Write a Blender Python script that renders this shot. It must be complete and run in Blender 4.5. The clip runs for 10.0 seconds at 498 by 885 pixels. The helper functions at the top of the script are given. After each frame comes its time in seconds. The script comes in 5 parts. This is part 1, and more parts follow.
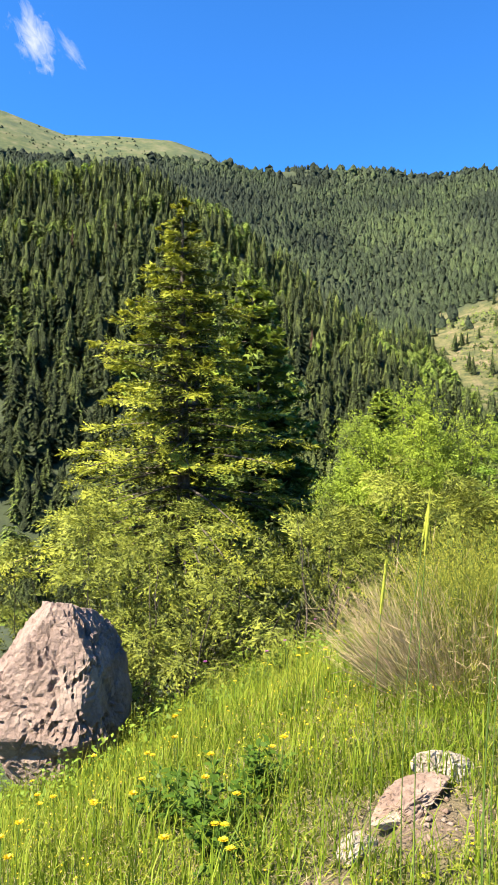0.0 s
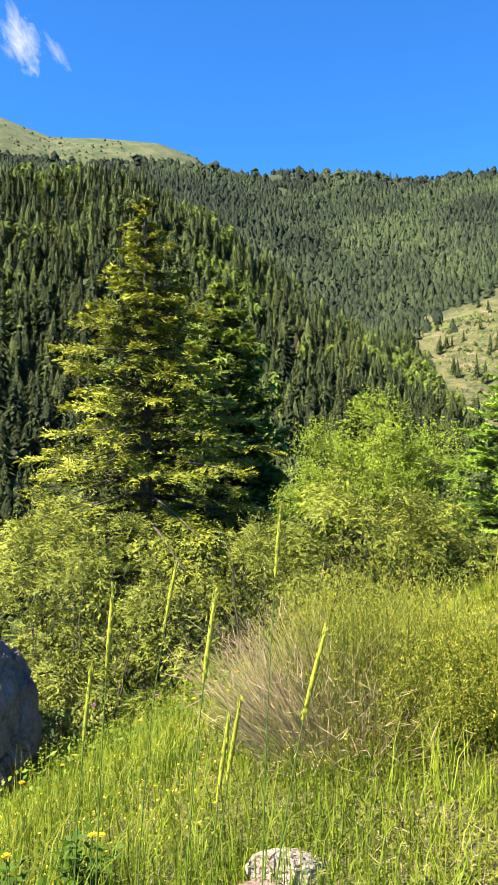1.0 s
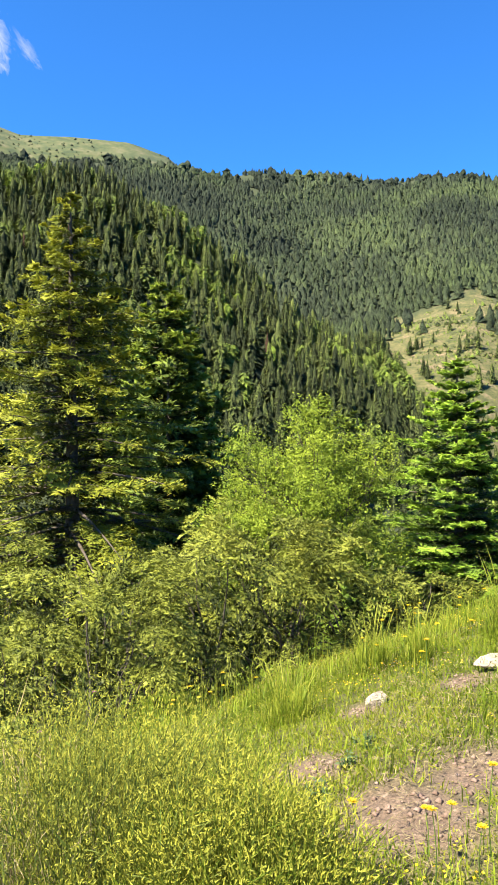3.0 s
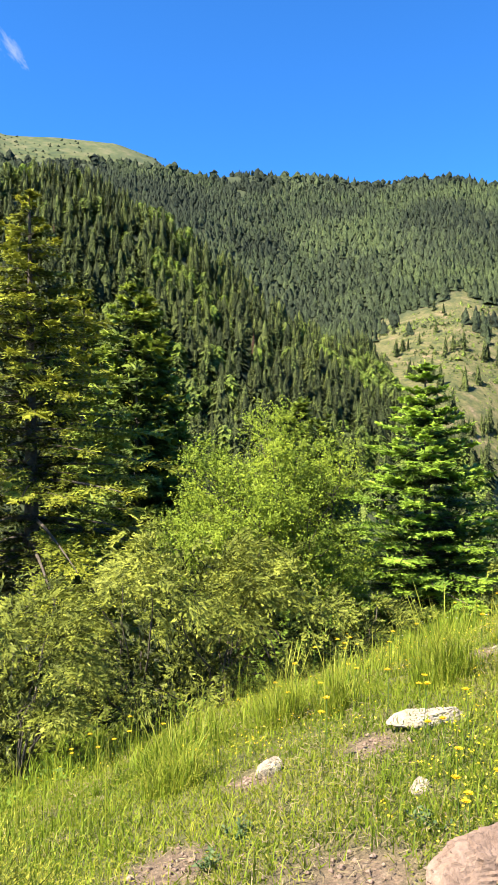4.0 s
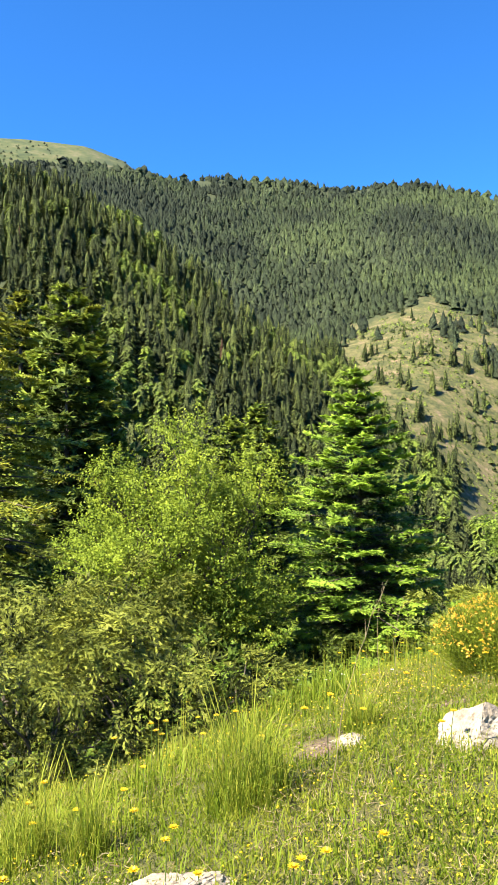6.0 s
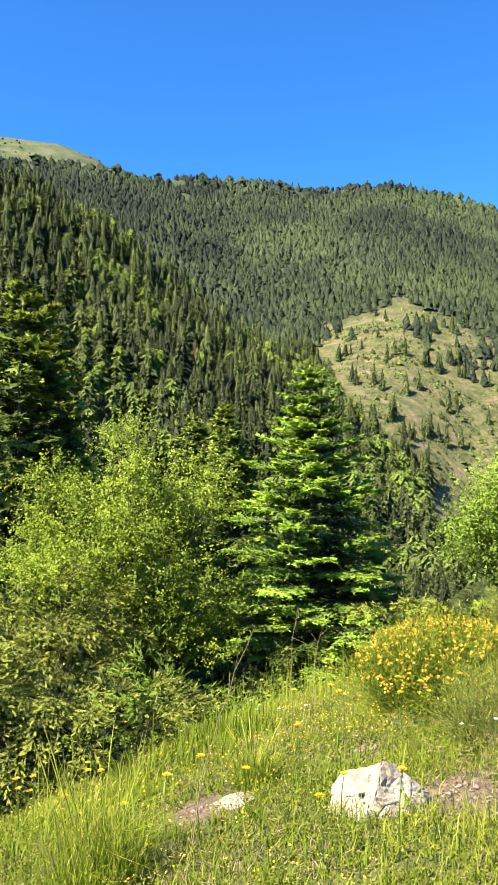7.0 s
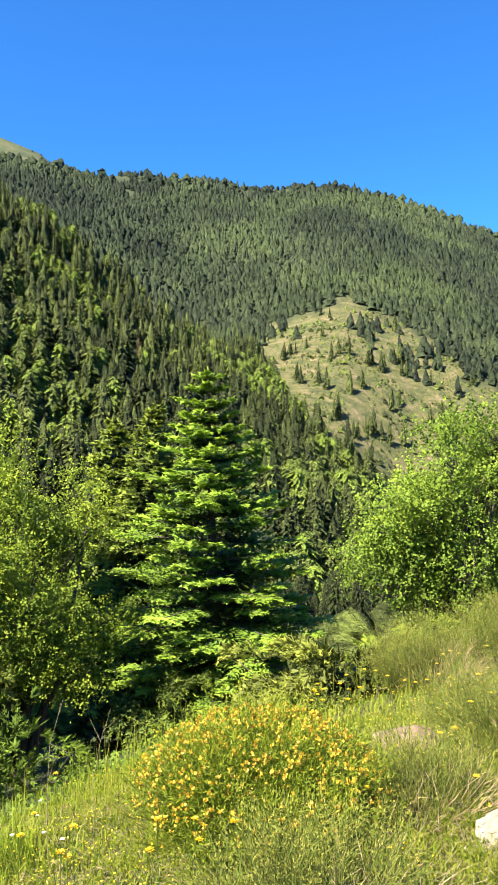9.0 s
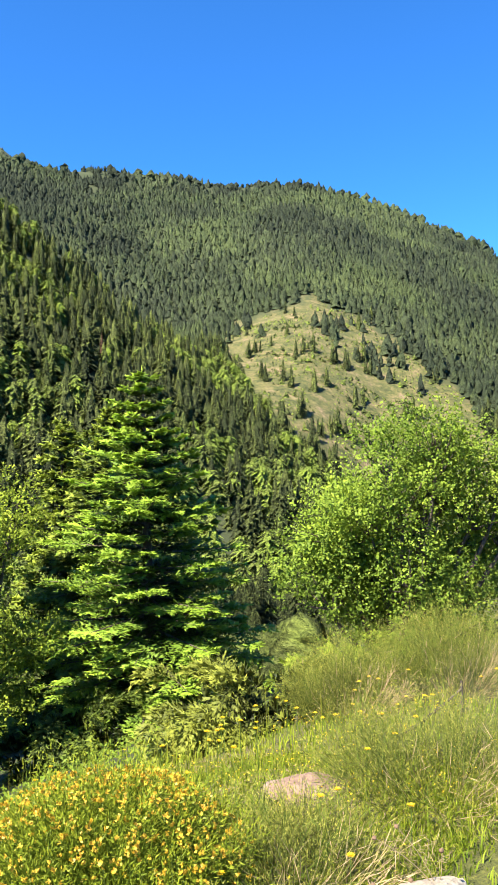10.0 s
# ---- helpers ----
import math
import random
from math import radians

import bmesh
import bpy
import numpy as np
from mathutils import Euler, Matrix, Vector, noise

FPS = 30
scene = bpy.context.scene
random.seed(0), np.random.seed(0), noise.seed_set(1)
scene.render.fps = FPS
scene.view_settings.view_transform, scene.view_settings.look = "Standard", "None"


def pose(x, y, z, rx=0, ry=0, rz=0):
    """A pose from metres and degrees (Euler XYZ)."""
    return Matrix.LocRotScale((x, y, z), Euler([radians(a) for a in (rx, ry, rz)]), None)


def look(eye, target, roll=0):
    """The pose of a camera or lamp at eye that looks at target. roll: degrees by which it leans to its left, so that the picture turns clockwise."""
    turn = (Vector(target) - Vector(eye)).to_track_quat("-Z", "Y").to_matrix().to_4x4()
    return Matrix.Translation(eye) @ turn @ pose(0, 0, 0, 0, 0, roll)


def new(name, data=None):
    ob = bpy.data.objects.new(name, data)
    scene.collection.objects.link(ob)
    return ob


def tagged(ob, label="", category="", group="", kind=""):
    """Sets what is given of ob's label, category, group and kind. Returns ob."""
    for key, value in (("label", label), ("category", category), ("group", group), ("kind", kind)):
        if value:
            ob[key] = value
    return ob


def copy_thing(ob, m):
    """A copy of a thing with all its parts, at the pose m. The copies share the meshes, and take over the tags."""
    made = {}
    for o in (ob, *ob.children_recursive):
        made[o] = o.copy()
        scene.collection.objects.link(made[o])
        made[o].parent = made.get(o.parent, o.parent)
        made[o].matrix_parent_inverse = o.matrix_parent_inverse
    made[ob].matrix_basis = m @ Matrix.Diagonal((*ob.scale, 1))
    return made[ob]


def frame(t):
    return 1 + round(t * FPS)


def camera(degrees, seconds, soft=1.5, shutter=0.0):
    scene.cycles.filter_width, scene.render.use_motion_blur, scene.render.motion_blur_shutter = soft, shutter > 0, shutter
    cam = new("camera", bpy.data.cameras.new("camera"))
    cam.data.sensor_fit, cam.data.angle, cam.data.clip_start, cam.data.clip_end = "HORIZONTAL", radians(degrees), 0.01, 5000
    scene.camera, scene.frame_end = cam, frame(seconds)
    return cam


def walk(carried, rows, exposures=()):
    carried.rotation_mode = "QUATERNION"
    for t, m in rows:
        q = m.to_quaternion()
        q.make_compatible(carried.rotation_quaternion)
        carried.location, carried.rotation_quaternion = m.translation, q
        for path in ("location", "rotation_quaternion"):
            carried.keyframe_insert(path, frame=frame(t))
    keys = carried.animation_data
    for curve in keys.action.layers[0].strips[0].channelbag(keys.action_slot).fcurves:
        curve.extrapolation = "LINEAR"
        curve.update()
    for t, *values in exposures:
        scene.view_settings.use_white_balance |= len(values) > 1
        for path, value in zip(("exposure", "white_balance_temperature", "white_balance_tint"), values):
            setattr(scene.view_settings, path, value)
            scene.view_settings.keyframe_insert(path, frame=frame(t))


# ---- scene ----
cam = camera(36.9, 10.0, soft=0.6)
METRES, EYE, TILT, LEAN, TURN = 8.0, 1.5, 0.0, 0.0, 0.0
ROWS = [
    (0.0, 0.0, 0.0, 0.0, 0.0, 0.0, 0.0),
    (0.5, 0.041, 0.0337, 0.0113, -0.52, 0.15, 0.06),
    (1.0, 0.0789, 0.0672, 0.0134, -1.03, 0.21, 0.07),
    (1.5, 0.1126, 0.1009, 0.0251, -1.57, 0.23, 0.08),
    (2.0, 0.1451, 0.1437, 0.0342, -2.15, 0.23, 0.14),
    (2.5, 0.1789, 0.1783, 0.0364, -2.62, 0.23, 0.17),
    (4.0, 0.291, 0.2873, 0.058, -4.03, 0.36, 0.3),
    (4.5, 0.3296, 0.3177, 0.0585, -4.45, 0.44, 0.29),
    (5.0, 0.3678, 0.3556, 0.0654, -4.99, 0.53, 0.3),
    (5.5, 0.4028, 0.3949, 0.0735, -5.54, 0.63, 0.36),
    (7.0, 0.5058, 0.49, 0.0849, -8.13, 0.64, 0.52),
    (7.5, 0.5398, 0.523, 0.0961, -9.22, 0.6, 0.58),
    (8.0, 0.5742, 0.5536, 0.0965, -10.13, 0.56, 0.69),
    (8.5, 0.609, 0.5825, 0.1027, -11.08, 0.54, 0.7),
    (9.0, 0.6493, 0.6202, 0.1088, -12.19, 0.47, 0.82),
    (9.5, 0.6858, 0.6458, 0.1115, -13.41, 0.36, 0.9),
    (10.0, 0.7256, 0.6689, 0.1212, -14.81, 0.26, 1.03),
]
walk(cam, [(t, pose(0, 0, EYE, TILT, LEAN, TURN) @ pose(METRES * x, METRES * y, METRES * z, 90 + pitch, roll, yaw)) for t, x, y, z, yaw, pitch, roll in ROWS])

# ---- light ----
SUN_EL, SUN_AZ = 50.0, -121.0          # degrees; the azimuth is taken from +y towards +x
sun_way = Vector((math.sin(radians(SUN_AZ)) * math.cos(radians(SUN_EL)), math.cos(radians(SUN_AZ)) * math.cos(radians(SUN_EL)), math.sin(radians(SUN_EL))))
world = bpy.data.worlds.new("world")
scene.world = world
world.use_nodes = True
wn, wl = world.node_tree.nodes, world.node_tree.links
wn.clear()
w_out = wn.new("ShaderNodeOutputWorld")
w_bg = wn.new("ShaderNodeBackground")
w_sky = wn.new("ShaderNodeTexSky")
w_sky.sky_type, w_sky.sun_disc = "NISHITA", False
w_sky.sun_elevation, w_sky.sun_rotation = radians(SUN_EL), radians(SUN_AZ)
w_sky.altitude, w_sky.air_density, w_sky.dust_density, w_sky.ozone_density = 1200.0, 1.0, 0.1, 1.5
w_bg.inputs["Strength"].default_value = 0.0483
# a small torn cloud low in the sky: a bright body and a thin tail
def w_math(kind, a, b=None, c=None, clamp=False):
    q = wn.new("ShaderNodeMath")
    q.operation, q.use_clamp = kind, clamp
    for socket, value in zip(q.inputs, (a, b, c)):
        if isinstance(value, bpy.types.NodeSocket):
            wl.new(value, socket)
        elif value is not None:
            socket.default_value = value
    return q.outputs[0]


def w_vec(kind, a, b):
    q = wn.new("ShaderNodeVectorMath")
    q.operation = kind
    for socket, value in zip(q.inputs, (a, b)):
        if isinstance(value, bpy.types.NodeSocket):
            wl.new(value, socket)
        else:
            socket.default_value = value
    return q


w_co = wn.new("ShaderNodeTexCoord").outputs["Generated"]


def w_wisp(centre, along, across, edge, torn):
    """How dense the cloud is about a streak: along and across are its half-axes, each divided by its squared length."""
    d = w_vec("SUBTRACT", w_co, centre).outputs[0]
    a, b = w_vec("DOT_PRODUCT", d, along).outputs["Value"], w_vec("DOT_PRODUCT", d, across).outputs["Value"]
    far = w_math("SQRT", w_math("ADD", w_math("MULTIPLY", a, a), w_math("MULTIPLY", b, b)))
    t = wn.new("ShaderNodeTexNoise")
    t.inputs["Scale"].default_value, t.inputs["Detail"].default_value, t.inputs["Roughness"].default_value, t.inputs["Distortion"].default_value = 1.1, 6.0, 0.6, 0.7
    flow = wn.new("ShaderNodeCombineXYZ")
    wl.new(w_math("MULTIPLY", a, 1.6), flow.inputs[0])
    wl.new(w_math("MULTIPLY", b, 2.2), flow.inputs[1])
    wl.new(flow.outputs[0], t.inputs["Vector"])
    rag = w_math("MULTIPLY_ADD", t.outputs[0], torn, -0.5 * torn)
    return w_math("MULTIPLY", w_math("ADD", w_math("SUBTRACT", 1.0, far), rag), edge, clamp=True)


w_body = w_wisp((-0.244, 0.854, 0.461), (13.0, 0.0, -29.0), (40.0, 0.0, 18.0), 0.85, 2.0)
w_tail = w_wisp((-0.206, 0.870, 0.455), (32.0, 0.0, -37.0), (92.0, 0.0, 80.0), 0.4, 2.0)
w_mix = wn.new("ShaderNodeMix")
w_mix.data_type = "RGBA"
w_mix.inputs[7].default_value = (4.6, 4.9, 5.4, 1)
wl.new(w_math("MAXIMUM", w_body, w_tail), w_mix.inputs[0])
w_tone = wn.new("ShaderNodeMix")
w_tone.data_type, w_tone.blend_type = "RGBA", "MULTIPLY"
w_tone.inputs[0].default_value = 1.0
w_tone.inputs[7].default_value = (0.30, 0.905, 1.58, 1)
wl.new(w_sky.outputs[0], w_tone.inputs[6])
wl.new(w_tone.outputs[2], w_mix.inputs[6])
wl.new(w_mix.outputs[2], w_bg.inputs["Color"])
wl.new(w_bg.outputs[0], w_out.inputs[0])

sun = new("sun", bpy.data.lights.new("sun", "SUN"))
sun.data.energy, sun.data.angle, sun.data.color = 5.0, radians(0.5), (1.0, 0.89, 0.71)
sun.matrix_world = look((0, 0, 60), Vector((0, 0, 60)) - sun_way)
scene.view_settings.exposure = 2.08


# ---- materials ----
def shader(name):
    m = bpy.data.materials.new(name)
    m.use_nodes = True
    n, l = m.node_tree.nodes, m.node_tree.links
    return m, n, l, n["Principled BSDF"], n["Material Output"]


def noise_tex(n, l, scale, detail=4.0, rough=0.55, coords="Object"):
    c = n.new("ShaderNodeTexCoord")
    t = n.new("ShaderNodeTexNoise")
    t.inputs["Scale"].default_value, t.inputs["Detail"].default_value, t.inputs["Roughness"].default_value = scale, detail, rough
    l.new(c.outputs[coords], t.inputs["Vector"])
    return t


def ramp(n, l, source, stops):
    r = n.new("ShaderNodeValToRGB")
    e = r.color_ramp.elements
    e[0].position, e[0].color = stops[0][0], (*stops[0][1], 1)
    e[1].position, e[1].color = stops[-1][0], (*stops[-1][1], 1)
    for p, c in stops[1:-1]:
        k = e.new(p)
        k.color = (*c, 1)
    l.new(source, r.inputs[0])
    return r


def blend(n, l, fac, a, b, kind="MIX"):
    m = n.new("ShaderNodeMix")
    m.data_type, m.blend_type = "RGBA", kind
    for socket, value in ((m.inputs[0], fac), (m.inputs[6], a), (m.inputs[7], b)):
        if isinstance(value, bpy.types.NodeSocket):
            l.new(value, socket)
        elif isinstance(value, tuple):
            socket.default_value = (*value, 1)
        else:
            socket.default_value = value
    return m.outputs[2]


def foliage(name, dark, mid, light, through_light=0.35, rough=0.5, patch=1.2, grain=0.0):
    """Leaves and needles: the attribute tint runs from old growth to young, and also carries shade put into the colour.
    grain: the scale of the needle clumps of far crowns.
    """
    m, n, l, p, out = shader(name)
    a = n.new("ShaderNodeAttribute")
    a.attribute_name = "tint"
    c = ramp(n, l, a.outputs["Fac"], ((0.0, dark), (0.5, mid), (1.0, light)))
    t = noise_tex(n, l, patch, 3.0)
    k = ramp(n, l, t.outputs[0], ((0.3, (0.72, 0.74, 0.7)), (0.7, (1.12, 1.08, 1.0))))
    col = blend(n, l, 1.0, c.outputs[0], k.outputs[0], "MULTIPLY")
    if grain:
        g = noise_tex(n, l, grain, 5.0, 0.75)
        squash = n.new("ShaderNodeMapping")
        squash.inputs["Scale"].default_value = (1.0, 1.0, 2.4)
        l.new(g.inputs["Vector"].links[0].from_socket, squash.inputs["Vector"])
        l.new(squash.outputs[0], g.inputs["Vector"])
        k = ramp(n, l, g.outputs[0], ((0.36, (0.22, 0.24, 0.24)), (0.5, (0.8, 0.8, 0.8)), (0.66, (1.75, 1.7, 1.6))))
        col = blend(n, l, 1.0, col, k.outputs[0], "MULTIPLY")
        bump = n.new("ShaderNodeBump")
        bump.inputs["Strength"].default_value, bump.inputs["Distance"].default_value = 1.0, 1.2 / grain
        l.new(g.outputs[0], bump.inputs["Height"])
        l.new(bump.outputs[0], p.inputs["Normal"])
    l.new(col, p.inputs["Base Color"])
    p.inputs["Roughness"].default_value = rough
    p.inputs["Specular IOR Level"].default_value = 0.1
    tr = n.new("ShaderNodeBsdfTranslucent")
    l.new(col, tr.inputs["Color"])
    mix = n.new("ShaderNodeMixShader")
    mix.inputs[0].default_value = through_light
    l.new(p.outputs[0], mix.inputs[1])
    l.new(tr.outputs[0], mix.inputs[2])
    l.new(mix.outputs[0], out.inputs[0])
    return m


def bark(name, a, b, scale=14.0):
    m, n, l, p, out = shader(name)
    t = noise_tex(n, l, scale, 6.0, 0.65)
    r = ramp(n, l, t.outputs[0], ((0.3, a), (0.7, b)))
    l.new(r.outputs[0], p.inputs["Base Color"])
    p.inputs["Roughness"].default_value = 0.9
    bump = n.new("ShaderNodeBump")
    bump.inputs["Strength"].default_value, bump.inputs["Distance"].default_value = 0.6, 0.02
    l.new(t.outputs[0], bump.inputs["Height"])
    l.new(bump.outputs[0], p.inputs["Normal"])
    return m


def rock_mat(name, a, b, c, scale=3.0, crack=5.0, bump_m=0.03, cracked=0.8):
    m, n, l, p, out = shader(name)
    t = noise_tex(n, l, scale, 8.0, 0.62)
    fine = noise_tex(n, l, scale * 9, 6.0, 0.7)
    r = ramp(n, l, t.outputs[0], ((0.3, a), (0.5, b), (0.72, c)))
    f = ramp(n, l, fine.outputs[0], ((0.3, (0.7, 0.68, 0.66)), (0.65, (1.1, 1.1, 1.1))))
    col = blend(n, l, 1.0, r.outputs[0], f.outputs[0], "MULTIPLY")
    co = n.new("ShaderNodeTexCoord")
    mp = n.new("ShaderNodeMapping")
    mp.inputs["Scale"].default_value = (1.0, 1.0, 0.42)
    mp.inputs["Rotation"].default_value = (0.25, 0.5, 0.2)
    warp = n.new("ShaderNodeVectorMath")
    warp.operation = "MULTIPLY_ADD"
    warp.inputs[1].default_value = (0.25, 0.25, 0.25)
    l.new(co.outputs["Object"], mp.inputs["Vector"])
    l.new(t.outputs[1], warp.inputs[0])
    l.new(mp.outputs[0], warp.inputs[2])
    v = n.new("ShaderNodeTexVoronoi")
    v.feature = "DISTANCE_TO_EDGE"
    v.inputs["Scale"].default_value = crack
    l.new(warp.outputs[0], v.inputs["Vector"])
    cr = ramp(n, l, v.outputs["Distance"], ((0.0, (0.0, 0.0, 0.0)), (0.07, (1.0, 1.0, 1.0))))
    crack_col = ramp(n, l, v.outputs["Distance"], ((0.0, (0.5, 0.44, 0.4)), (0.03, (1.0, 1.0, 1.0))))
    col = blend(n, l, cracked, col, crack_col.outputs[0], "MULTIPLY")
    l.new(col, p.inputs["Base Color"])
    p.inputs["Roughness"].default_value = 0.88
    h = blend(n, l, 0.45 * cracked, fine.outputs[0], cr.outputs[0])
    bump = n.new("ShaderNodeBump")
    bump.inputs["Strength"].default_value, bump.inputs["Distance"].default_value = 0.9, bump_m
    l.new(h, bump.inputs["Height"])
    l.new(bump.outputs[0], p.inputs["Normal"])
    return m


def plain(name, colour, rough=0.6, through_light=0.0, var=0.25, scale=60.0):
    m, n, l, p, out = shader(name)
    t = noise_tex(n, l, scale, 3.0)
    lo, hi = tuple(c * (1 - var) for c in colour), tuple(min(1.0, c * (1 + var)) for c in colour)
    r = ramp(n, l, t.outputs[0], ((0.3, lo), (0.7, hi)))
    l.new(r.outputs[0], p.inputs["Base Color"])
    p.inputs["Roughness"].default_value = rough
    if through_light:
        tr = n.new("ShaderNodeBsdfTranslucent")
        l.new(r.outputs[0], tr.inputs["Color"])
        mix = n.new("ShaderNodeMixShader")
        mix.inputs[0].default_value = through_light
        l.new(p.outputs[0], mix.inputs[1])
        l.new(tr.outputs[0], mix.inputs[2])
        l.new(mix.outputs[0], out.inputs[0])
    return m


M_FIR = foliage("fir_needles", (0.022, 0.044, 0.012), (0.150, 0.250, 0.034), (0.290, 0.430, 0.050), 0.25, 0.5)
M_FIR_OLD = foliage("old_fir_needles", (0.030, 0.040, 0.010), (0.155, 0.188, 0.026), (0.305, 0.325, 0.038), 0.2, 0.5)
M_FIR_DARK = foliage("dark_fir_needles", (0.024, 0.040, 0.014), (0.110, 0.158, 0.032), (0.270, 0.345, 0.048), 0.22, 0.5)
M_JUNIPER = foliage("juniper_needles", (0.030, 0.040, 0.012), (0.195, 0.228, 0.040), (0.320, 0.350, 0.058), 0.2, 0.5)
M_LEAF = foliage("broad_leaves", (0.110, 0.160, 0.024), (0.240, 0.325, 0.038), (0.320, 0.400, 0.048), 0.38, 0.5)
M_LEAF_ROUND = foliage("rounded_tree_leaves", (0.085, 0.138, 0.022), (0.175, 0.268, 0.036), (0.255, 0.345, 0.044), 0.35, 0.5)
M_BROOM = foliage("broom_leaves", (0.060, 0.098, 0.012), (0.150, 0.205, 0.019), (0.250, 0.285, 0.026), 0.3, 0.45)
M_GREY = foliage("grey_shrub_leaves", (0.070, 0.088, 0.014), (0.235, 0.252, 0.034), (0.360, 0.358, 0.050), 0.25, 0.6)
M_GRASS = foliage("grass_blades", (0.080, 0.135, 0.014), (0.190, 0.265, 0.022), (0.350, 0.360, 0.052), 0.4, 0.5, 0.7)
M_HERB = foliage("herb_leaves", (0.090, 0.110, 0.015), (0.195, 0.212, 0.026), (0.300, 0.285, 0.048), 0.3, 0.5, 1.5)
M_DRY = foliage("dry_twigs", (0.09, 0.068, 0.038), (0.19, 0.15, 0.09), (0.29, 0.25, 0.145), 0.1, 0.8)
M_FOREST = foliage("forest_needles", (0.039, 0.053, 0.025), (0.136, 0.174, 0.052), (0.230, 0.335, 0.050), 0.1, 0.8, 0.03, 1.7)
# bluer than the near forest: the haze of distance is put into this colour
M_FOREST_FAR = foliage("hazy_far_needles", (0.031, 0.043, 0.033), (0.057, 0.079, 0.046), (0.090, 0.125, 0.056), 0.08, 0.9, 0.012, 0.9)
M_DEAD = foliage("dead_needles", (0.05, 0.032, 0.024), (0.105, 0.064, 0.046), (0.15, 0.098, 0.07), 0.05, 0.9, 1.2, 0.9)
M_BARK = bark("bark", (0.03, 0.023, 0.018), (0.10, 0.08, 0.062))
M_ROCK = rock_mat("pink_limestone", (0.145, 0.100, 0.080), (0.235, 0.170, 0.140), (0.34, 0.275, 0.23), 2.2, 5.5, 0.05, 0.35)
M_PALE = rock_mat("pale_limestone", (0.21, 0.17, 0.125), (0.32, 0.275, 0.21), (0.40, 0.37, 0.31), 5.0, 7.0, 0.012, 0.2)
M_BROWN = rock_mat("brown_limestone", (0.14, 0.09, 0.065), (0.21, 0.145, 0.11), (0.30, 0.24, 0.195), 5.0, 7.0, 0.012, 0.45)
M_YELLOW = plain("yellow_petals", (0.62, 0.46, 0.010), 0.5, 0.3, 0.12)
M_ORANGE = plain("broom_petals", (0.58, 0.385, 0.036), 0.5, 0.3, 0.2, 25.0)
M_WHITE = plain("white_petals", (0.62, 0.62, 0.58), 0.5, 0.3, 0.05)
M_PURPLE = plain("purple_petals", (0.34, 0.09, 0.30), 0.5, 0.3, 0.2)
M_STEM = plain("flower_stem", (0.08, 0.14, 0.02), 0.55, 0.2)
M_EAR = plain("grass_ear", (0.31, 0.335, 0.035), 0.6, 0.3)
M_SEED = plain("seed_head", (0.14, 0.09, 0.055), 0.9)
M_STRAW = plain("straw", (0.20, 0.16, 0.085), 0.7, 0.1)


